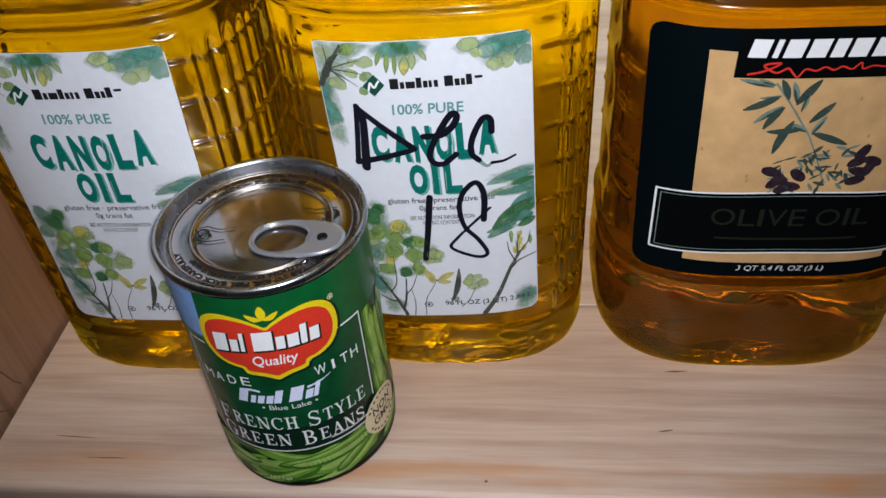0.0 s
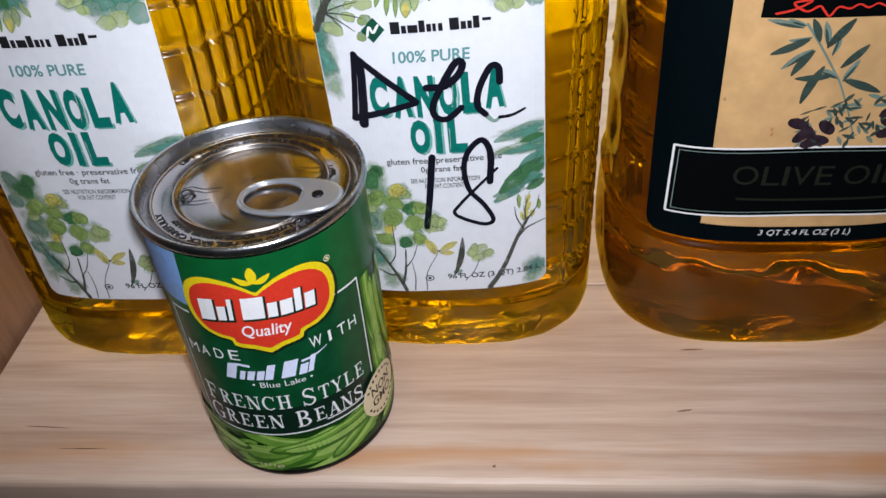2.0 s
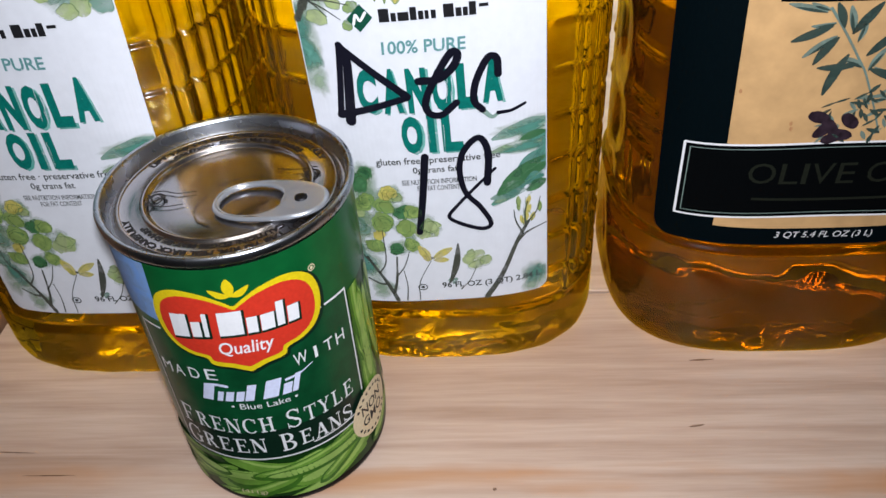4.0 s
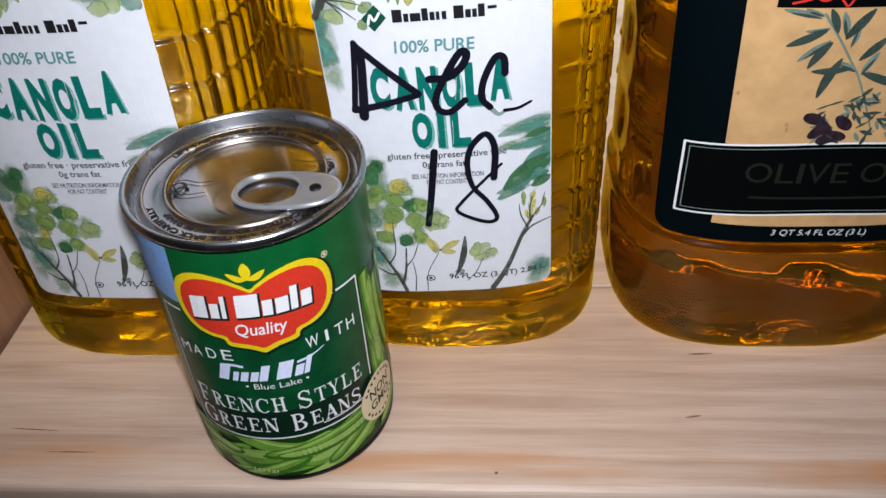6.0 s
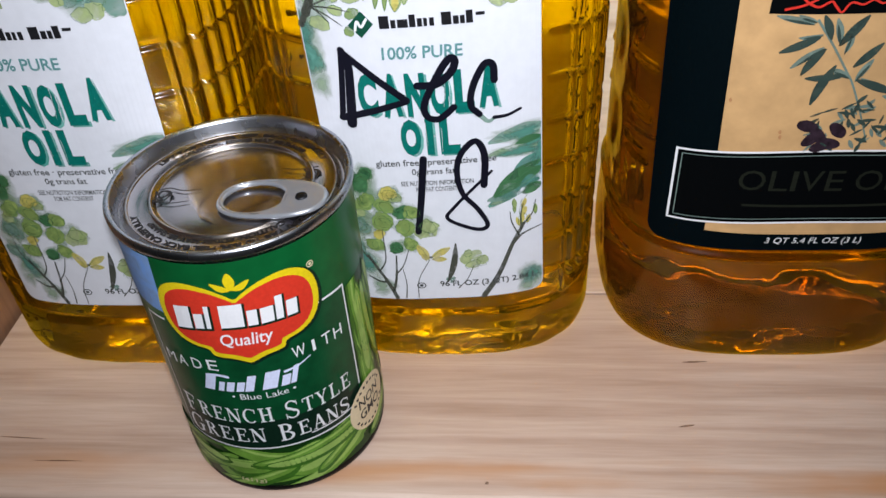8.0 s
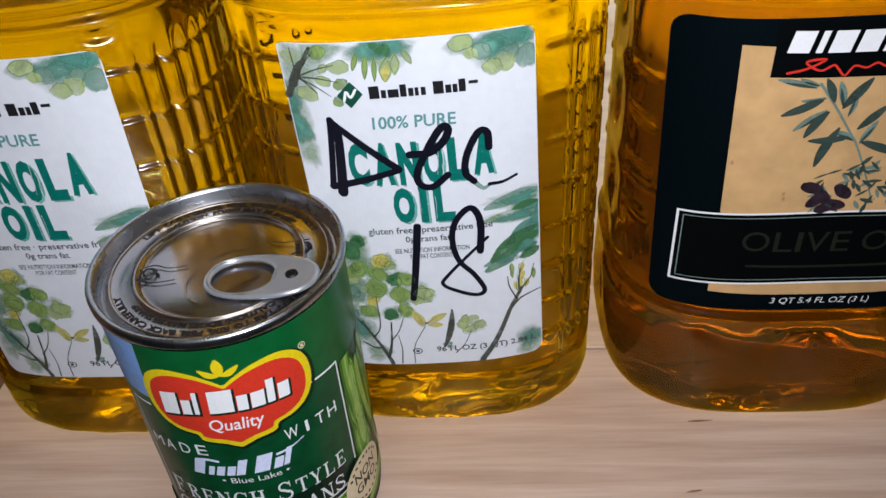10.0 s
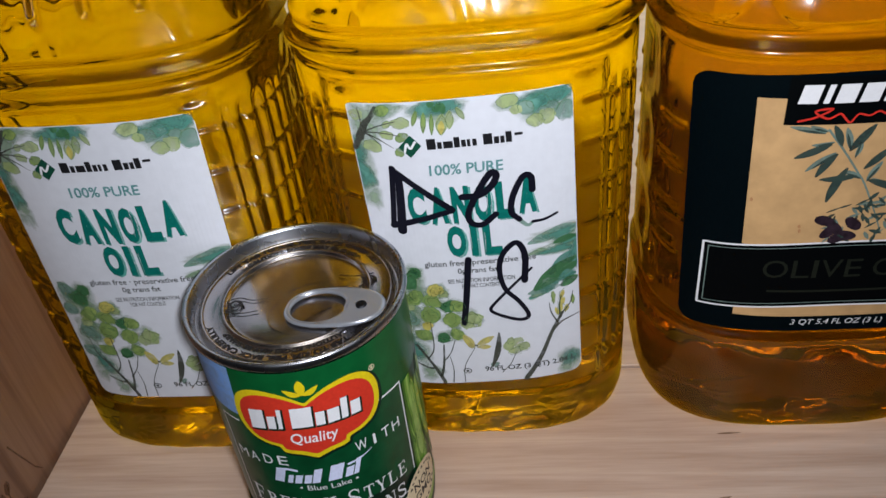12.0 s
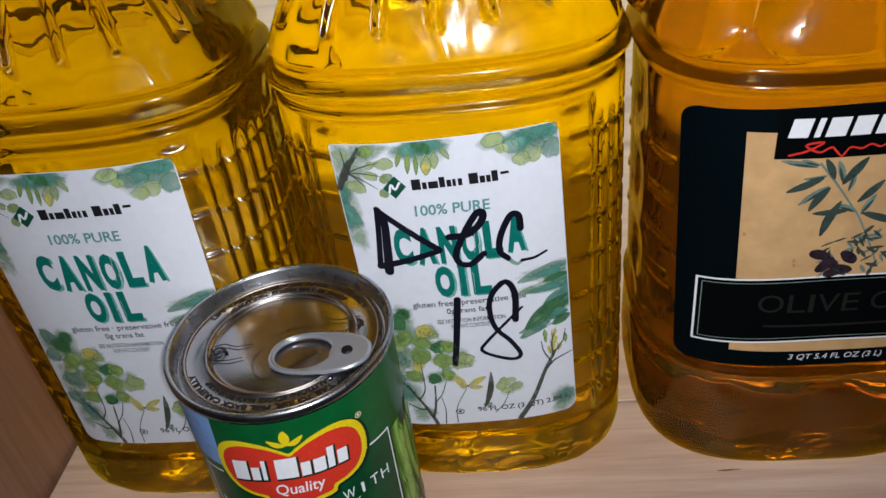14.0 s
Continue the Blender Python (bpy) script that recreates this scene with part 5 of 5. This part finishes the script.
    for x0, x1, h in ((-16, -10.6, 7.4), (-9.2, -6.4, 4.4), (-5.2, -1.4, 4.4), (-0.2, 3.6, 4.4), (4.8, 9.0, 7.0), (13.4, 20.6, 7.6), (21.8, 26.0, 4.6), (27.2, 30.0, 7.4)):
        p.mark().bar(x0, 55.4 + h / 2, x1, 55.4 + h / 2, h, 0.45)
    p.mark().stroke([(-14, 62.4), (-8, 62.8), (-3, 62.2)], 1.1)
    p.mark().stroke([(24, 61.4), (31, 62.2), (38, 64.2)], 1.1, 0.3)
    p.lay("name_bar", on, 0.5, CAN_LILAC, lab, "slanting lilac-white bar")
    # round cream seal
    p = Print()
    p.fan([(69 + 17.0 * math.cos(a * math.pi / 20), 23.5 + 11.6 * math.sin(a * math.pi / 20)) for a in range(40)])
    seal = p.lay("seal", on, 1.0, CAN_CREAM, lab, "round cream seal")
    p = Print()
    p.mark().text("NON", 0, 0, 1, 4.6, bold=0.012, arc=lambda u, y: (59.5 + 19 * u, 24.2 + y))
    p.mark().text("GMO", 0, 0, 1, 4.6, bold=0.012, arc=lambda u, y: (59.5 + 19 * u, 18.6 + y))
    p.lay("word", on, 1.1, BLACK_INK, lab, "black seal word")
    p = Print()
    for i in range(9):
        a = radians(30 + i * 15)
        p.bar(69 + 14 * math.cos(a) - 0.9, 23.5 + 9.5 * math.sin(a), 69 + 14 * math.cos(a) + 0.9, 23.5 + 9.5 * math.sin(a), 1.1)
        p.bar(69 + 14 * math.cos(a) - 0.9, 23.5 - 9.5 * math.sin(a), 69 + 14 * math.cos(a) + 0.9, 23.5 - 9.5 * math.sin(a), 1.1)
    p.lay("seal_print", on, 1.1, BLACK_INK, lab, "ring of tiny dark print", True)
    p = Print()
    p.stroke([(46.8 + 1.6 * math.cos(a * 0.524), 99 + 1.0 * math.sin(a * 0.524)) for a in range(13)], 0.35)
    p.bar(46.2, 99, 47.4, 99, 0.9)
    p.text("(411g)", 0, 0, 1, 2.4, arc=lambda u, y: (-14 + 14 * u, 6.6 + y))
    p.lay("small_print", on, 1.0, CAN_CREAM, lab, "tiny pale print", True)
    return ob


can()
